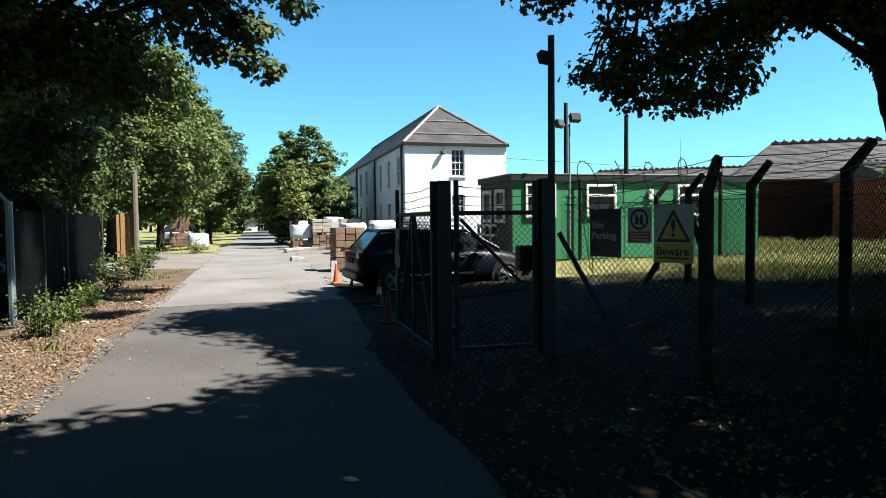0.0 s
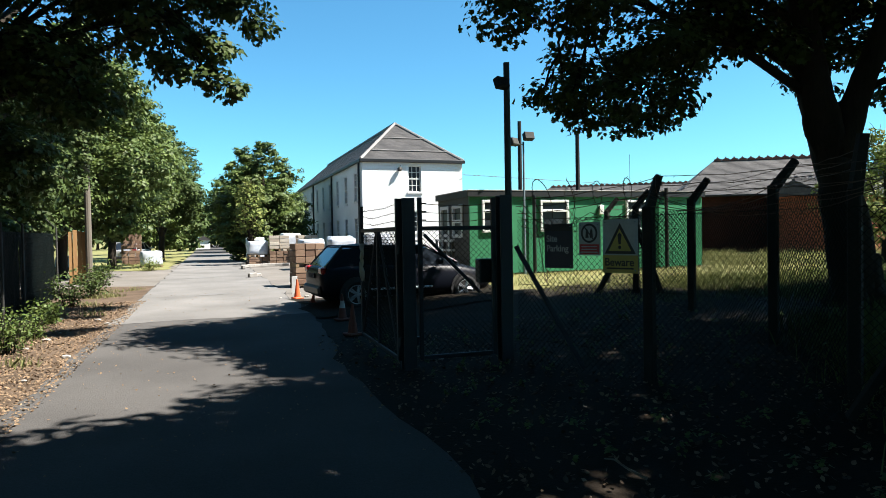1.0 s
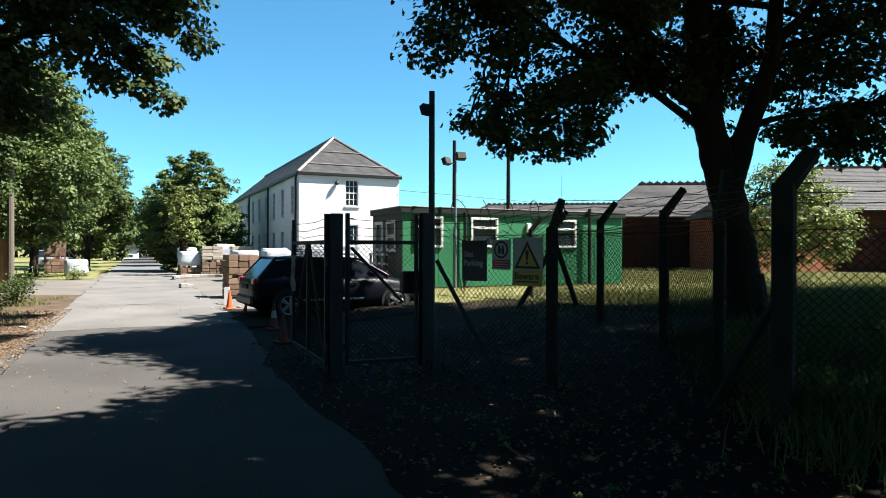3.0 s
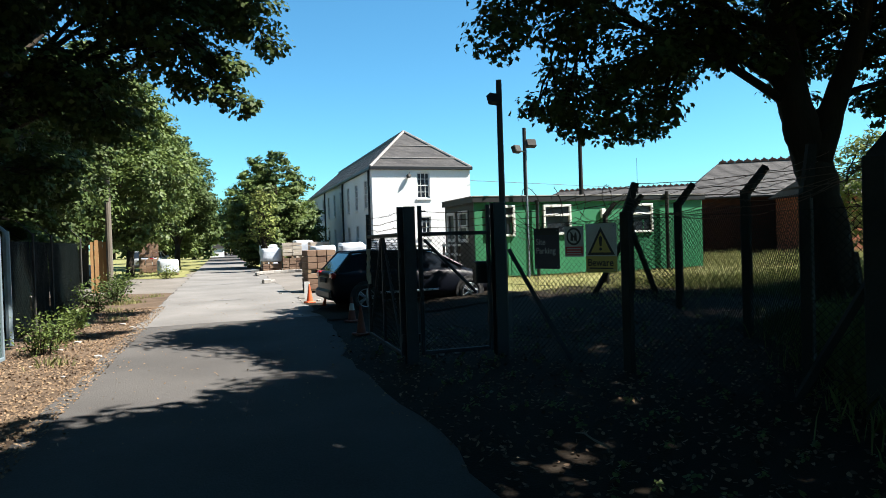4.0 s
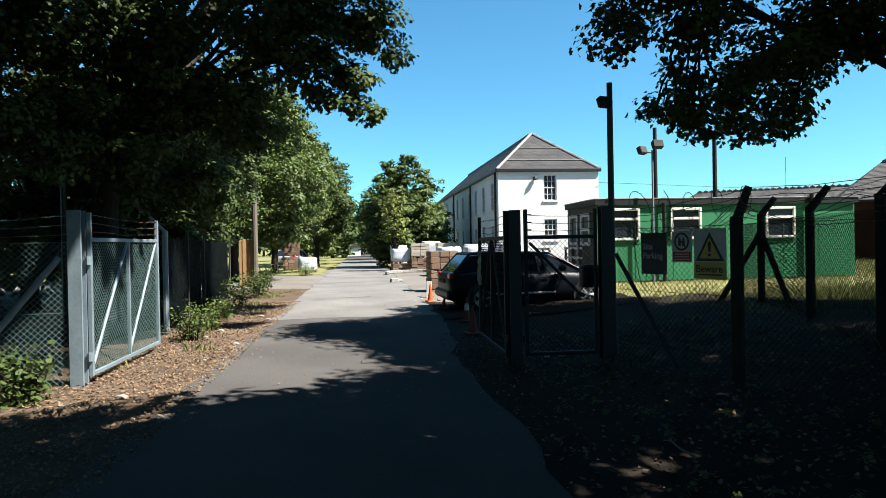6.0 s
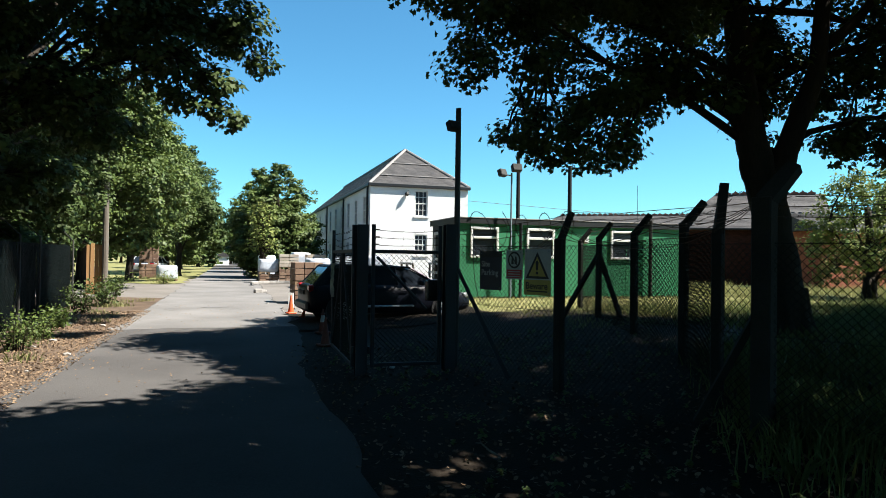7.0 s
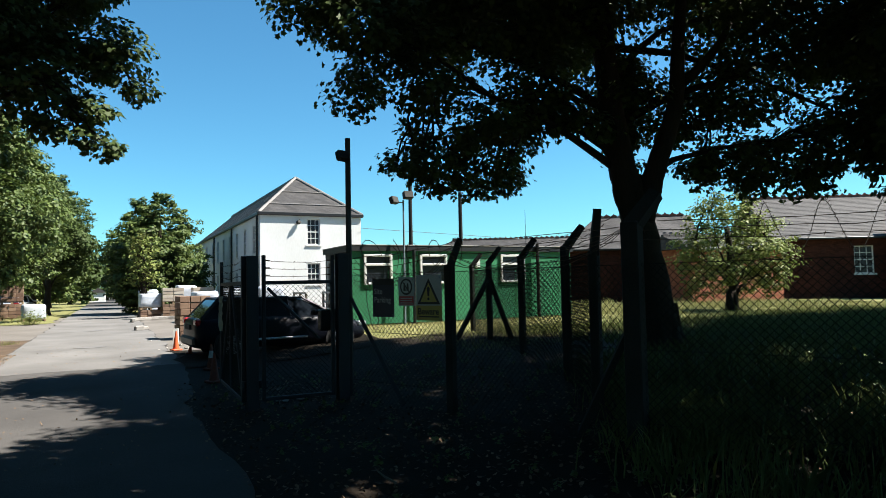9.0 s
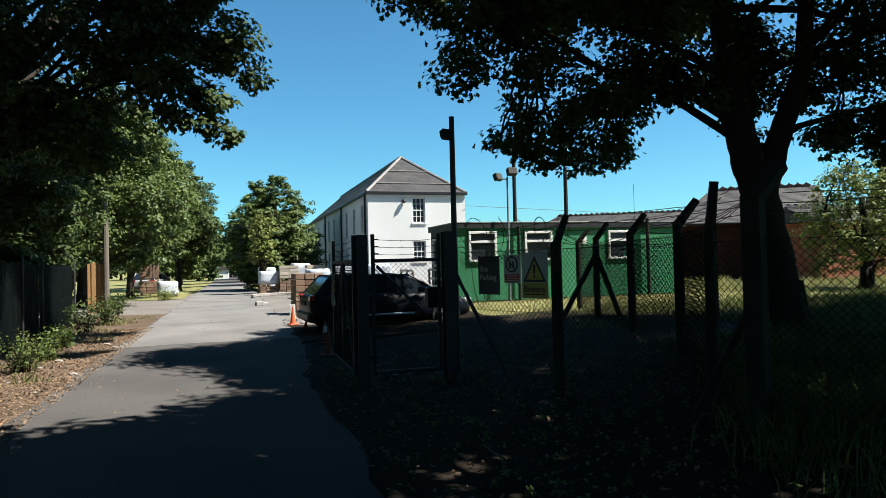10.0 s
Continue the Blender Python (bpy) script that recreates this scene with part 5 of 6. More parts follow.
# Upper crown, mostly out of view; blobs placed to shape the ground shadows.
RIGHT2 = [(7.4, 4.5, 10.0, 0.8), (7.2, 5.4, 10.1, 0.6), (6.6, 7.2, 10.0, 0.8), (6.3, 8.0, 10.0, 1.0), (7.4, 9.0, 10.1, 1.1), (8.4, 9.7, 10.0, 1.1), (7.2, 6.9, 10.0, 1.25), (8.0, 5.6, 10.1, 1.3), (8.3, 4.2, 10.2, 1.3), (7.1, 2.6, 9.8, 1.4), (8.6, 2.6, 10.0, 1.5), (9.2, 7.6, 10.2, 1.4), (7.2, 11.6, 8.0, 1.5), (6.4, 6.6, 8.0, 1.5), (6.6, 2.8, 7.6, 1.6), (8.2, 10.6, 8.2, 1.7), (9.8, 10.2, 7.4, 1.5), (6.4, 9.6, 7.4, 1.2), (5.9, 5.7, 7.4, 1.0), (4.9, 9.2, 7.6, 1.3), (5.4, 8.2, 7.3, 1.2), (6.9, 6.8, 7.0, 1.0), (8.3, 5.3, 8.6, 2.0), (10.8, 5.0, 9.0, 2.0), (7.4, 8.0, 8.8, 1.7), (9.8, 8.0, 8.6, 2.0), (12.4, 7.6, 8.4, 1.7)]
P0, N0 = crown_points(RIGHT2, 1250, np.random.default_rng(5), 0.4, 1.6)
upper = leaf_mesh("crown", P0 - np.array((9.3, 7.0, ground_z(9.3, 7.0))), N0, 0.17, OVAL, M_LEAF, np.random.default_rng(6))
upper.parent = [o for o in bpy.data.objects if o.name == "tree"][0]
# mostly unseen trees, all but the first added to shade verge and near lane
tree(15.2, 3.6, "dense dark tree with low hanging foliage by the lawn", [(15.2, 3.6, 0.3), (15.1, 3.5, 2.5), (15.0, 3.4, 5)], 0.3, 0.4,
     [(14.2, 4.4, 3.4, 1.3), (15.6, 4.2, 2.6, 1.2), (15.4, 3.4, 5.0, 1.8), (13.6, 3.0, 5.6, 1.5), (16.6, 2.4, 4.2, 1.5), (14.8, 1.6, 6.0, 1.8), (14.6, 6.0, 6.5, 1.8), (13.4, 4.2, 7.6, 2.0), (12.9, 4.6, 4.4, 1.2), (13.6, 4.4, 3.4, 1.0), (12.6, 4.4, 5.8, 1.2), (14.6, 5.6, 4.2, .9), (15.0, 5.4, 3.2, .75), (15.4, 5.1, 3.6, .9), (15.6, 5.0, 2.6, .6), (15.0, 5.6, 5.2, 1.2)], 1100, 0.17, OVAL, M_LEAF, 21)
tree(6.2, -3.4, "tall roadside tree that shades the near verge", [(6.2, -3.4, 0.3), (6.1, -3.3, 2.8), (6.0, -3.2, 5.5), (6, -3.2, 8)], 0.34, 0.5,
     [(4.6, -2.2, 7.0, 1.6), (6.5, -1.2, 6.6, 1.8), (7.6, 0.6, 6.8, 1.8), (5.4, 1.2, 7.6, 1.6), (8.4, -3.0, 7.4, 2.0), (5.8, -4.4, 7.6, 2.0), (3.8, -4.6, 8.4, 1.7), (7.6, -5.8, 7.0, 2.0), (9.6, -0.8, 6.6, 1.9), (9.4, 2.4, 6.6, 1.8), (6.2, -2.2, 9.2, 2.0), (11.2, 1.2, 7.0, 2.0), (11.0, -3.0, 7.4, 2.0), (5.2, -8, 7.6, 2.2), (9, -8.5, 7.4, 2.2), (2.2, -4.6, 9.0, 1.8), (2.0, -8, 9.2, 2.2), (3.2, -1.4, 9.4, 1.6), (3.0, 2.0, 8.2, 1.4), (4.8, 2.3, 8.4, 1.4), (1.6, 0.6, 8.8, 1.7), (3.4, 0.4, 8.6, 1.7), (9.8, 1.6, 8.4, 1.2), (8.2, 3.2, 7.8, 1.6), (10.8, 2.8, 8.0, 1.9), (7.4, 1.6, 8.6, 1.6), (12.4, 2.6, 8.6, 1.8), (1.2, -2.4, 9.4, 1.9), (0.4, -6.0, 9.2, 2.0), (5.2, 0.3, 9.2, 1.6), (4.3, 0.7, 8.2, 1.3), (6.2, -0.4, 10.0, 1.6)], 390, 0.3, OVAL, M_LEAF, 22)
tree(18.6, -1.6, "large roadside tree added to shade the lawn", [(18.6, -1.6, 0.3), (18.5, -1.5, 3), (18.4, -1.4, 6)], 0.34, 0.5,
     [(16.6, 0.2, 7.0, 2.2), (18.8, 1.6, 6.6, 2.2), (15.0, -1.6, 7.4, 2.2), (17.4, -3.6, 7.6, 2.4), (20.4, -0.6, 7.0, 2.4), (13.2, 0.8, 8.2, 1.9), (14.0, -4.2, 8.0, 2.3), (19.4, 3.4, 8.0, 2.0), (16.4, 3.2, 8.6, 2.0), (17.2, 6.0, 8.0, 1.8), (19.6, 5.4, 8.0, 1.9), (22, 4.0, 8.0, 2.0), (15, 5.6, 9.2, 1.9), (17.5, 5.8, 9.2, 1.9), (20, 5.4, 9.2, 1.9), (22.5, 4.8, 9.2, 1.9)], 560, 0.3, OVAL, M_LEAF, 23)
tree(24.5, 4.5, "tall dark tree added to shade the lawn", [(24.5, 4.5, 0.3), (24.4, 4.6, 3), (24.2, 4.8, 7)], 0.34, 0.5,
     [(21.0, 7.4, 8.4, 2.0), (23.4, 6.6, 8.2, 2.0), (22.4, 8.2, 8.8, 2.0), (25.0, 7.8, 8.8, 2.0), (20.0, 5.6, 9.0, 1.8), (26.6, 6.6, 8.6, 2.2), (29.4, 7.4, 9.0, 2.2), (24.4, 3.6, 8.6, 2.0), (27.6, 3.6, 8.6, 2.2)], 520, 0.28, OVAL, M_LEAF, 26)
# Unseen canopy, added to hold skylight off the near lane.
tree(-5.6, -1.5, "unseen large tree added to arch shade over the near lane", [(-5.6, -1.5, 0), (-5.5, -1.5, 3), (-5.2, -1.5, 6.5)], 0.36, 0.5,
     [(-4.4, -0.6, 7.4, 2.1), (-2.2, -2.2, 8.0, 2.1), (-0.4, -4.0, 8.6, 2.0), (-3.6, -4.4, 7.8, 2.2), (-6.6, 0.8, 7.0, 2.2), (-6.8, -3.2, 7.0, 2.3), (-1.6, -7.0, 8.4, 2.3), (-4.8, -8.0, 7.6, 2.4), (0.6, -1.4, 9.6, 1.6), (-2.0, 0.6, 9.0, 1.8), (1.0, -10.5, 8.6, 2.6), (-8.5, -6.5, 6.5, 2.6)], 700, 0.3, OVAL, M_LEAF, 24)
# Another unseen canopy; its small high blobs throw streaks on the verge.
tree(-7.2, 4.6, "unseen old lime added so its high limbs shade the lane", [(-7.2, 4.6, 0), (-7.1, 4.7, 4), (-6.8, 5.0, 8.5)], 0.4, 0.75,
     [(-4, 4, 10.5, 2.1), (-1.5, 4.5, 10.8, 2.1), (1, 5, 11, 2.0), (-3, 8, 10.6, 2.0), (-0.5, 8.5, 10.9, 2.0), (1.6, 8, 11.2, 1.8), (-3, 11.5, 11.2, 1.8), (-0.5, 11.5, 11.6, 1.8), (-6, 7, 10, 2.2), (-6, 2, 10, 2.2), (-1.5, 1, 10.5, 2.1), (1, 1.5, 10.6, 2.0), (1.9, 11.4, 11.2, 1.5), (1.7, 9.8, 11.6, 1.4), (0.5, 13, 11.8, 1.5), (-2, 13.4, 11.6, 1.6), (-8, 5, 6.2, 2.3), (-7.6, 2, 5.6, 2.2), (-9.2, 0, 5.0, 2.5), (-9.5, 3.5, 4.0, 2.2), (-6.5, 6.2, 7.6, 2.0), (4.0, 13.3, 10.0, 0.6), (3.2, 13.2, 10.1, 0.8), (2.4, 13.1, 10.2, 0.9), (3.9, 9.4, 10.0, 0.45), (3.2, 9.5, 10.1, 0.6), (2.3, 11.3, 10.3, 0.9), (1.8, 12.3, 10.4, 0.9)], 560, 0.29, OVAL, M_LEAF, 25)
# tall trees over the fence on the other side
# The last nine blobs sit above the view, added to shade foliage below.
LEFT = [(-1.1, 13.7, 7.7, 1.1), (-.5, 13.6, 6.7, .7), (-.2, 13.7, 8.0, 1.0), (-4.55, 24.7, 3.5, .8), (-4.6, 24.6, 4.9, 1.0), (-4.5, 24.8, 6.4, 1.0), (-4.2, 24.9, 7.4, .8), (.27, 13.7, 6.75, .95), (.85, 13.7, 6.0, .4), (-.15, 13.3, 5.4, .6), (-.8, 13.3, 4.95, .5), (.3, 13.3, 4.55, .33), (-.15, 13.3, 4.75, .38), (-1.3, 13.4, 5.9, 1.2), (-2.3, 13.4, 6.8, 1.5), (-3.2, 13.5, 5.0, 1.2), (-2.5, 13.9, 4.3, .8), (-4.3, 13.1, 6.2, 1.7), (-4.6, 13.1, 4.0, 1.1),
        (-5.9, 12.2, 6.2, 1.7), (-5.8, 12.2, 4.0, 1.4), (-6.8, 11.3, 4.0, 1.4), (-6.7, 11.3, 6.1, 1.6), (-4.2, 15.1, 3.4, .9), (-5.6, 14.2, 2.8, 1.0), (-4.0, 17, 3.3, .9), (-4.6, 13.6, 8.4, 2.0), (-2.2, 14.2, 8.6, 1.5), (-7.2, 12.6, 8.4, 2.0), (-4.9, 19.5, 3.2, 1.1), (-5.0, 22.5, 3.6, 1.2), (-4.9, 20.0, 5.2, 1.2), (-5.2, 23.0, 5.8, 1.3), (-5.6, 17.0, 3.4, 1.2), (-4.8, 17.0, 5.2, 1.1), (-6.6, 19.0, 4.5, 1.6), (-5.0, 24.4, 4.6, 0.9), (-5.4, 21.0, 2.2, 1.0), (-5.2, 18.0, 2.0, 0.9), (0.2, 16.4, 12.2, 1.8), (0.3, 19.0, 12.8, 1.8), (-1.7, 17.8, 12.4, 1.8), (-3.6, 16.5, 11.0, 1.8), (-0.4, 20.8, 13.6, 1.8), (-2.2, 20.0, 12.6, 1.7), (-2.6, 22.6, 12.6, 1.7), (0.8, 22.6, 14.4, 1.7), (-1.2, 24.6, 13.8, 1.7)]
tree(-5.6, 13.6, "tall dense sycamore overhanging the lane from behind the fence", [(-5.6, 13.6, 0.1), (-5.5, 13.5, 2.4), (-5.3, 13.5, 4.4), (-5.0, 13.5, 7.5)], 0.33, 0.45, LEFT, 1750, 0.118, LOBES, M_LEAF, 31, sub=0.38, sprays=1.4)
tree(-8.6, 9.2, "dense tree in deep shade behind the wire fence", [(-8.6, 9.2, 0.1), (-8.6, 9.2, 2.6), (-8.4, 9.4, 6)], 0.28, 0.4,
     [(-8.6, 10.2, 3.4, 1.7), (-7.8, 9.0, 5.6, 1.8), (-10.4, 9.4, 4.4, 1.9), (-9.4, 8.6, 7.2, 2.0), (-11.8, 11.0, 2.6, 1.8), (-9.2, 12.0, 2.2, 1.6), (-7.2, 15.0, 2.0, 1.5), (-12.6, 8, 5, 2.2), (-7.4, 10.6, 1.6, 1.4), (-9.6, 9.6, 1.4, 1.5), (-12, 13, 6, 2.4), (-9, 13, 6.4, 2.4)], 800, 0.2, OVAL, M_LEAF, 32)


def row_tree(x, y, h, w, seed, material, label, leaf=0.26, per=230, low=1.2):
    rnd = random.Random(seed)
    blobs = []
    n = 20
    for i in range(n):
        f = (i + 0.5) / n
        z = low + (h - low) * f
        ww = w * min(1.0, 0.72 + 1.2 * f) * (1 - f ** 2.6) ** 0.6
        a = i * 2.4 + rnd.uniform(-.4, .4)
        blobs.append((x + math.cos(a) * ww * 0.6, y + math.sin(a) * ww * 0.6, z, max(0.6, ww * 0.52 * rnd.uniform(0.8, 1.15))))
    return tree(x, y, label, [(x, y, 0), (x + 0.1, y, h * 0.3), (x, y + 0.1, h * 0.75)], 0.22, 0.35, blobs, per, leaf, OVAL, material, seed, 0.06)


row_tree(-6.0, 30.2, 10.6, 4.6, 41, M_LEAF2, "leafy lime tree in the row beside the lane", 0.17, 850, 2.4)
row_tree(-5.2, 38.5, 10.4, 4.2, 42, M_LEAF2, "leafy lime tree in the row beside the lane", 0.17, 720, 2.6)
row_tree(-3.5, 50.0, 9.8, 3.5, 43, M_LEAF, "darker tree in the row beside the lane", 0.19, 640, 3.3)
row_tree(-5.0, 58.0, 9.8, 3.6, 44, M_LEAF2, "leafy tree in the row beside the lane", 0.26, 340)
row_tree(-5.0, 73.0, 10.0, 3.6, 45, M_LEAF, "leafy tree in the row beside the lane", 0.4, 130)
row_tree(3.3, 46.0, 8.1, 3.5, 46, M_LEAF2, "full rounded tree standing before the white building", 0.19, 1050, 0.7)
row_tree(2.9, 61.0, 9.2, 3.7, 57, M_LEAF2, "leafy tree beside the far lane", 0.3, 260, 0.7)
row_tree(-4.0, 90.0, 10.5, 4.0, 58, M_LEAF, "leafy tree beside the far lane", 0.5, 90, 0.8)
row_tree(2.6, 94.0, 10.5, 3.8, 59, M_LEAF, "leafy tree beside the far lane", 0.5, 90, 0.8)
row_tree(3.4, 76.0, 9.5, 3.6, 47, M_LEAF, "leafy tree beside the far lane", 0.4, 120, 0.8)
row_tree(1.98, 39.3, 4.7, 0.9, 48, M_LEAF3, "slender young tree with yellow-green leaves", 0.16, 230, 2.0)
row_tree(-9.5, 22.0, 9.0, 3.6, 49, M_LEAF, "dark tree behind the sheeted fence", 0.18, 520, 0.5)
row_tree(-11, 30.0, 9.0, 3.6, 50, M_LEAF, "dark tree behind the row", 0.3, 200, 0.6)
row_tree(-11, 41.0, 9.0, 3.8, 51, M_LEAF, "dark tree behind the row", 0.34, 160, 0.6)
row_tree(-8.5, 16.5, 8.5, 3.2, 52, M_LEAF, "dark tree behind the sheeted fence", 0.18, 560, 0.5)
row_tree(-13.5, 8.0, 9.5, 4.0, 54, M_LEAF, "dark tree deep behind the wire fence", 0.26, 240, 0.4)
row_tree(-6.8, 21.5, 8.5, 2.9, 55, M_LEAF, "dark tree behind the timber boards", 0.17, 560, 0.8)
row_tree(21.3, 15.2, 4.8, 2.35, 53, M_LEAF3, "small bushy tree with pale green leaves on the lawn", 0.12, 640, 1.3)
for i in range(9):
    row_tree(-24 + 6.0 * i, 118 + 5 * math.sin(i * 2.1), 9 + 2 * math.sin(i * 1.7), 4.2, 60 + i, M_LEAF, "distant tree at the end of the lane", 0.6, 45, 0.6)
# Unseen row behind the camera, added to cut low skylight on the lane.
for i in range(7):
    row_tree(-15 + 5.2 * i, -14.5 + 1.5 * math.sin(i * 2.3), 8.5, 3.4, 100 + i, M_LEAF, "unseen dense tree added behind the lane to block skylight", 0.4, 110, 0.3)
for i in range(6):
    row_tree(34 + 7.0 * i, 62 - 6 * i, 5.5, 3.6, 80 + i, M_LEAF, "distant tree behind the brick buildings", 0.5, 45, 0.6)
end = thing("white_gateway", -1.2, 104, 0, 0, "small white building far along the lane", "building")
bm = B()
bx(bm, (0, 0, 0.7), (2.0, 2, 1.4), bev=0.02)
part("wall", bm, M_RENDER, end)
bm = B()
prism(bm, [(-1.15, 1.36), (1.15, 1.36), (0, 2.1)], -1.2, 1.2)
part("roof", bm, M_SLATE, end)


# shrubs, weeds and grass
def shrub(x, y, h, w, seed, material, label, leaf=0.07):
    rng = np.random.default_rng(seed)
    t = thing("shrub", x, y, ground_z(x, y), 0, label, "shrub", "roadside shrubs")
    bm = B()
    tips = []
    for k in range(16):
        a, r = rng.uniform(0, 6.28), rng.uniform(0.2, 1) * w
        tip = Vector((math.cos(a) * r, math.sin(a) * r, h * rng.uniform(0.5, 1.1)))
        pipe(bm, [(0.1 * math.cos(a), 0.1 * math.sin(a), -0.02), tip * 0.5 + Vector((0, 0, 0.1 * h)), tip], 0.010, 0.003, 4)
        tips.append(tip)
    part("stem", bm, M_BARK, t)
    pts, nr = [], []
    for tip in tips:
        n = 45
        f = rng.uniform(0.25, 1.05, (n, 1))
        pts.append(np.array(tip)[None] * f + rng.normal(size=(n, 3)) * 0.09)
        nr.append(rng.normal(size=(n, 3)) * 0.6 + np.array([0, 0, 0.8]))
    pts = np.concatenate(pts)
    pts[:, 2] = np.maximum(pts[:, 2], 0.03)
    c = leaf_mesh("foliage", pts, np.concatenate(nr), leaf, OVAL, material, rng)
    c.parent = t


shrub(-2.95, 10.2, 0.55, 0.42, 1, M_LEAF2, "straggly yellow-green weed clump on the verge", 0.05)
shrub(-3.0, 11.9, 0.42, 0.35, 2, M_LEAF2, "straggly yellow-green weed clump on the verge", 0.05)
shrub(-3.2, 13.8, 0.4, 0.4, 3, M_LEAF2, "low weeds on the verge")
shrub(-3.45, 17.4, 0.7, 0.5, 4, M_LEAF, "dark green bush beside the sheeted fence")
shrub(-3.3, 19.8, 0.85, 0.6, 5, M_LEAF, "green bush along the sheeted fence")
shrub(-3.8, 24.6, 0.8, 0.7, 6, M_LEAF2, "green weeds at the foot of the timber pole")
shrub(-3.55, 5.9, 0.45, 0.3, 7, M_LEAF, "nettles at the foot of the gate post")
shrub(-4.0, 6.0, 0.55, 0.3, 8, M_LEAF, "nettles in front of the wire fence")
shrub(-3.2, 36.0, 0.6, 0.9, 9, M_LEAF3, "rough weeds at the corner of the side entrance")


def blades(name, n, where, h, label, seed, material):
    rng = np.random.default_rng(seed)
    xy = where(rng, n)
    z = np.array([ground_z(a, b) for a, b in xy])
    hh = h * rng.uniform(0.4, 1.2, n)
    a = rng.uniform(0, 6.28, n)
    w = 0.0075
    b0 = np.stack([xy[:, 0] - np.cos(a) * w, xy[:, 1] - np.sin(a) * w, z], 1)
    b1 = np.stack([xy[:, 0] + np.cos(a) * w, xy[:, 1] + np.sin(a) * w, z], 1)
    l = rng.normal(size=(n, 2)) * 0.35
    mid = np.stack([xy[:, 0] + l[:, 0] * hh * 0.35, xy[:, 1] + l[:, 1] * hh * 0.35, z + hh * 0.6], 1)
    m0, m1 = mid + (b0 - b1) * 0.35, mid - (b0 - b1) * 0.35
    tip = np.stack([xy[:, 0] + l[:, 0] * hh, xy[:, 1] + l[:, 1] * hh, z + hh], 1)
    co = np.stack([b0, b1, m1, tip, m0], 1)
    me = bpy.data.meshes.new(name)
    me.vertices.add(n * 5)
    me.vertices.foreach_set("co", co.ravel())
    me.loops.add(n * 5)
    me.loops.foreach_set("vertex_index", np.arange(n * 5))
    me.polygons.add(n)
    me.polygons.foreach_set("loop_start", np.arange(n) * 5)
    me.update(calc_edges=True)
    me.materials.append(material)
    return tagged(new(name, me), label, "grass", "", "stuff")


def box_spread(x0, x1, y0, y1, clump=0.0):
    def f(rng, n):
        p = rng.uniform((x0, y0), (x1, y1), (n, 2))
        if clump:
            c = rng.uniform((x0, y0), (x1, y1), (max(4, n // 60), 2))
            p = c[rng.integers(0, len(c), n)] + rng.normal(size=(n, 2)) * clump
        return p
    return f


blades("lawn_grass", 52000, box_spread(6.6, 33, 9.0, 24), 0.11, "sunlit meadow grass on the lawn, partly dry", 1, M_BLADE)
blades("shaded_grass", 24000, box_spread(9.0, 25, 4.5, 13.2), 0.22, "long grass with tree shade put into its dark colour", 15, M_SHADEBLADE)
blades("tall_grass", 4000, box_spread(15, 30, 14, 26, 0.3), 0.34, "tall dry grass along the brick walls", 2, M_BLADE)
def slant_spread(rng, n):
    """Clumps to one side of a slanting edge through the verge."""
    k = n // 50
    y = rng.uniform(-1.0, 6.0, k)
    c = np.column_stack([3.7 + 0.635 * (y - 1.26) + rng.uniform(0, 1, k) ** 1.4 * 6.0, y])
    return c[rng.integers(0, k, n)] + rng.normal(size=(n, 2)) * 0.2


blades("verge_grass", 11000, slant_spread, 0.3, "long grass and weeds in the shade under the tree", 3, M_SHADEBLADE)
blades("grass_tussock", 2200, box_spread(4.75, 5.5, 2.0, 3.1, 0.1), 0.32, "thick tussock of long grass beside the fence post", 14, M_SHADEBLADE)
blades("edge_grass", 900, box_spread(-3.4, -2.4, 7, 23, 0.15), 0.16, "thin grass along the leaf-covered verge", 4, M_BLADE)


def litter(name, n, x0, x1, y0, y1, label, seed, size=0.06, material=None):
    rng = np.random.default_rng(seed)
    xy = rng.uniform((x0, y0), (x1, y1), (n, 2))
    z = np.array([ground_z(a, b) + 0.035 for a, b in xy]) + rng.uniform(0, 0.02, n)
    o = leaf_mesh(name, np.column_stack([xy, z]), np.array([[0, 0, 1.0]]) + rng.normal(size=(n, 3)) * 0.4, size, OVAL, material or M_LITTER, rng)
    return tagged(o, label, "leaf litter", "", "stuff")


litter("leaf_litter", 14000, -3.5, -1.8, 3, 18, "brown fallen leaves covering the verge", 7, 0.034)
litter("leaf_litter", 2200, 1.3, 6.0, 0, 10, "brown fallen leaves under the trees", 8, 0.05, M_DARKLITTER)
litter("loose_grit", 700, -2.0, 1.3, 4.5, 20, "pale grit and dead leaves scattered on the asphalt", 12, 0.028)
# Many of these pale leaves stand in for sun flecks on the verge.
litter("leaf_litter", 2600, 1.2, 7.5, 0.5, 9.5, "pale dry leaves and stand-in sun flecks over the dark earth", 9, 0.045)


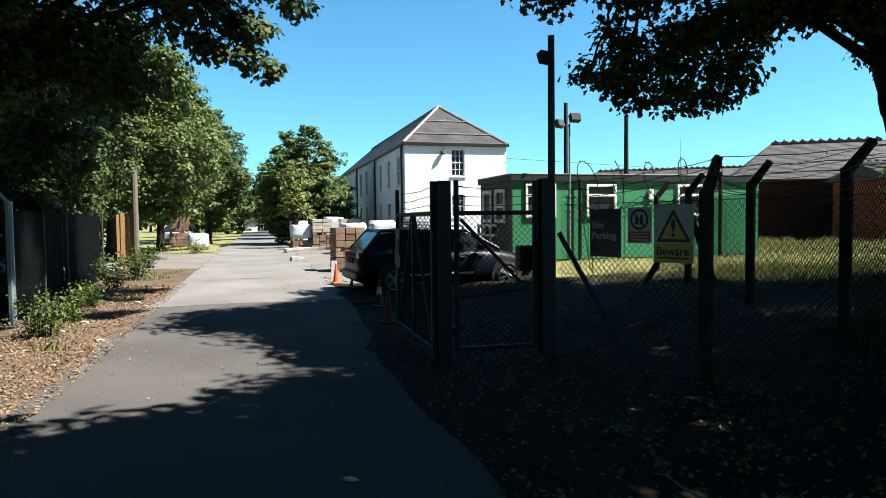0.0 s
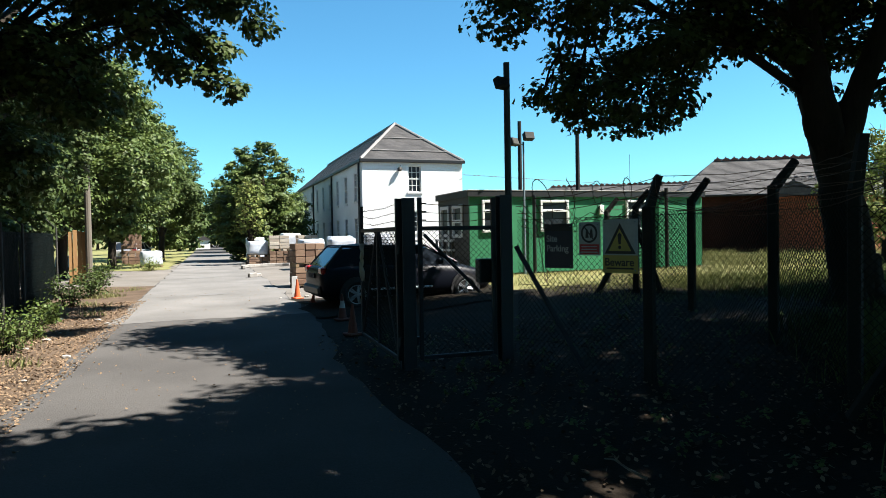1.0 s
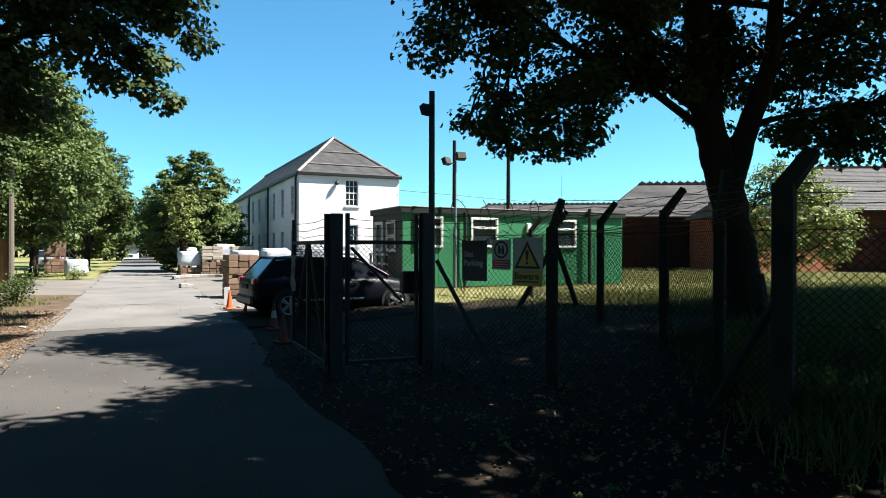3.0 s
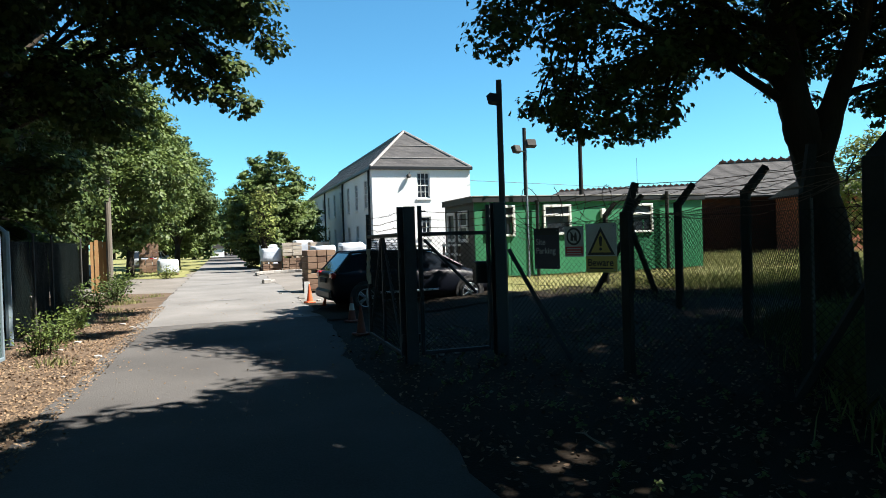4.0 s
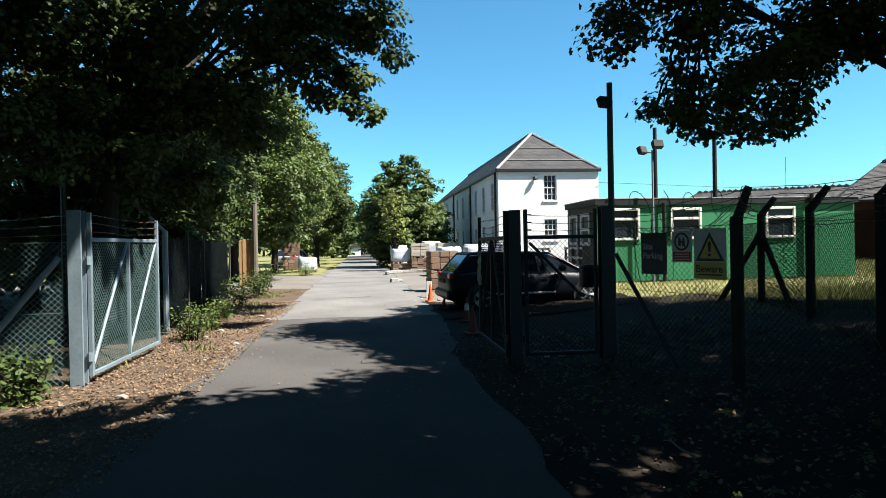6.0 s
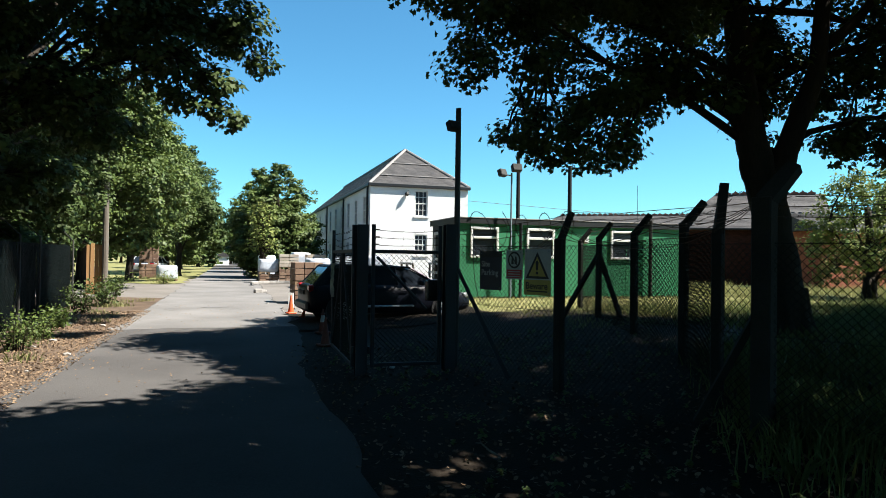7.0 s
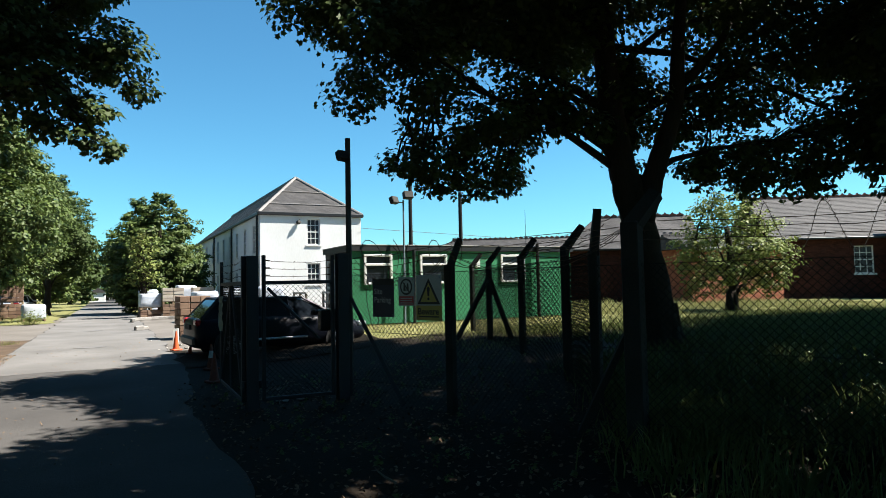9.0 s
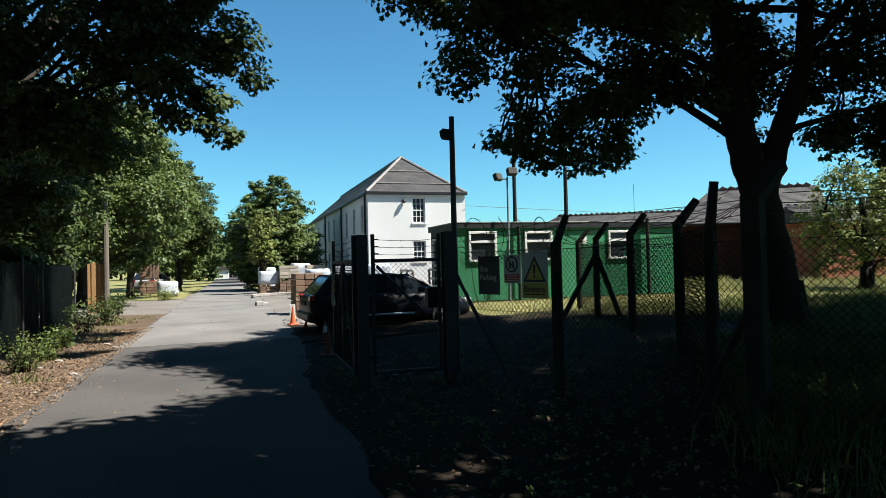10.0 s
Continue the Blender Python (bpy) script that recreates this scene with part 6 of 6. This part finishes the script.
# low weeds, fallen twigs and stand-in sun flecks under the trees
def weeds(name, n, x0, x1, y0, y1, h, seed, material, label):
    """Many small plants: each a few leaves round a short stem."""
    rng = np.random.default_rng(seed)
    xy = rng.uniform((x0, y0), (x1, y1), (n, 2))
    pts, nr = [], []
    for x, y in xy:
        k = int(rng.integers(7, 18))
        hh = h * rng.uniform(0.4, 1.3)
        f = rng.uniform(0.1, 1, k)
        a = rng.uniform(0, 6.28, k)
        r = hh * rng.uniform(0.15, 0.55, k)
        pts.append(np.column_stack([x + np.cos(a) * r, y + np.sin(a) * r, ground_z(x, y) + 0.03 + f * hh]))
        nr.append(np.column_stack([np.cos(a) * 0.5, np.sin(a) * 0.5, np.full(k, 0.8)]))
    o = leaf_mesh(name, np.concatenate(pts), np.concatenate(nr), 0.042, OVAL, material, rng)
    return tagged(o, label, "weeds", "", "stuff")


weeds("low_weeds", 420, 1.7, 8.5, 1.0, 9.5, 0.11, 31, M_LEAF2, "sparse low weeds on the dark earth under the trees")
weeds("low_weeds", 220, 5.0, 11.0, -1.0, 4.5, 0.42, 32, M_LEAF2, "taller leafy weeds among the shaded grass")
rnd = random.Random(77)
for i in range(22):
    x, y, a, ln = rnd.uniform(1.9, 7.5), rnd.uniform(1.6, 8.8), rnd.uniform(0, 3.14), rnd.uniform(0.2, 0.6)
    z = ground_z(x, y) + 0.04
    bm = B()
    d = Vector((math.cos(a), math.sin(a), 0)) * ln
    bend = Vector((-d.y, d.x, 0)) * rnd.uniform(-0.2, 0.2)
    pipe(bm, [Vector((0, 0, 0)), d * 0.35 + bend + Vector((0, 0, 0.03)), d * 0.7 + bend * 0.6 + Vector((0, 0, 0.05)), d + Vector((0, 0, 0.02))], 0.011, 0.004, 5)
    pipe(bm, [d * 0.4 + bend + Vector((0, 0, 0.03)), d * 0.6 + bend * 2 + Vector((0, 0, 0.09))], 0.006, 0.003, 4)
    tw = mesh_ob("twig", bm, M_POLEWOOD)
    tw.location = (x, y, z)
    tagged(tw, "dry pale twig lying on the dark earth", "twig", "fallen twigs")
# Small pale slabs added in place of sun flecks behind the gate.
for i in range(8):
    x, y = 2.45 + 0.09 * i + rnd.uniform(-.03, .03), 7.5 + rnd.uniform(-.1, .1)
    bm = B()
    bx(bm, (0, 0, 0.012), (rnd.uniform(0.05, 0.12), rnd.uniform(0.04, 0.09), 0.02), rz=rnd.uniform(0, 90), rx=rnd.uniform(-12, 12), bev=0.004)
    sc = mesh_ob("rubble_piece", bm, M_STONE)
    sc.location = (x, y, ground_z(x, y) + 0.035)
    tagged(sc, "pale piece standing in for a sunfleck behind the pedestrian gate", "rubble", "rubble scraps")
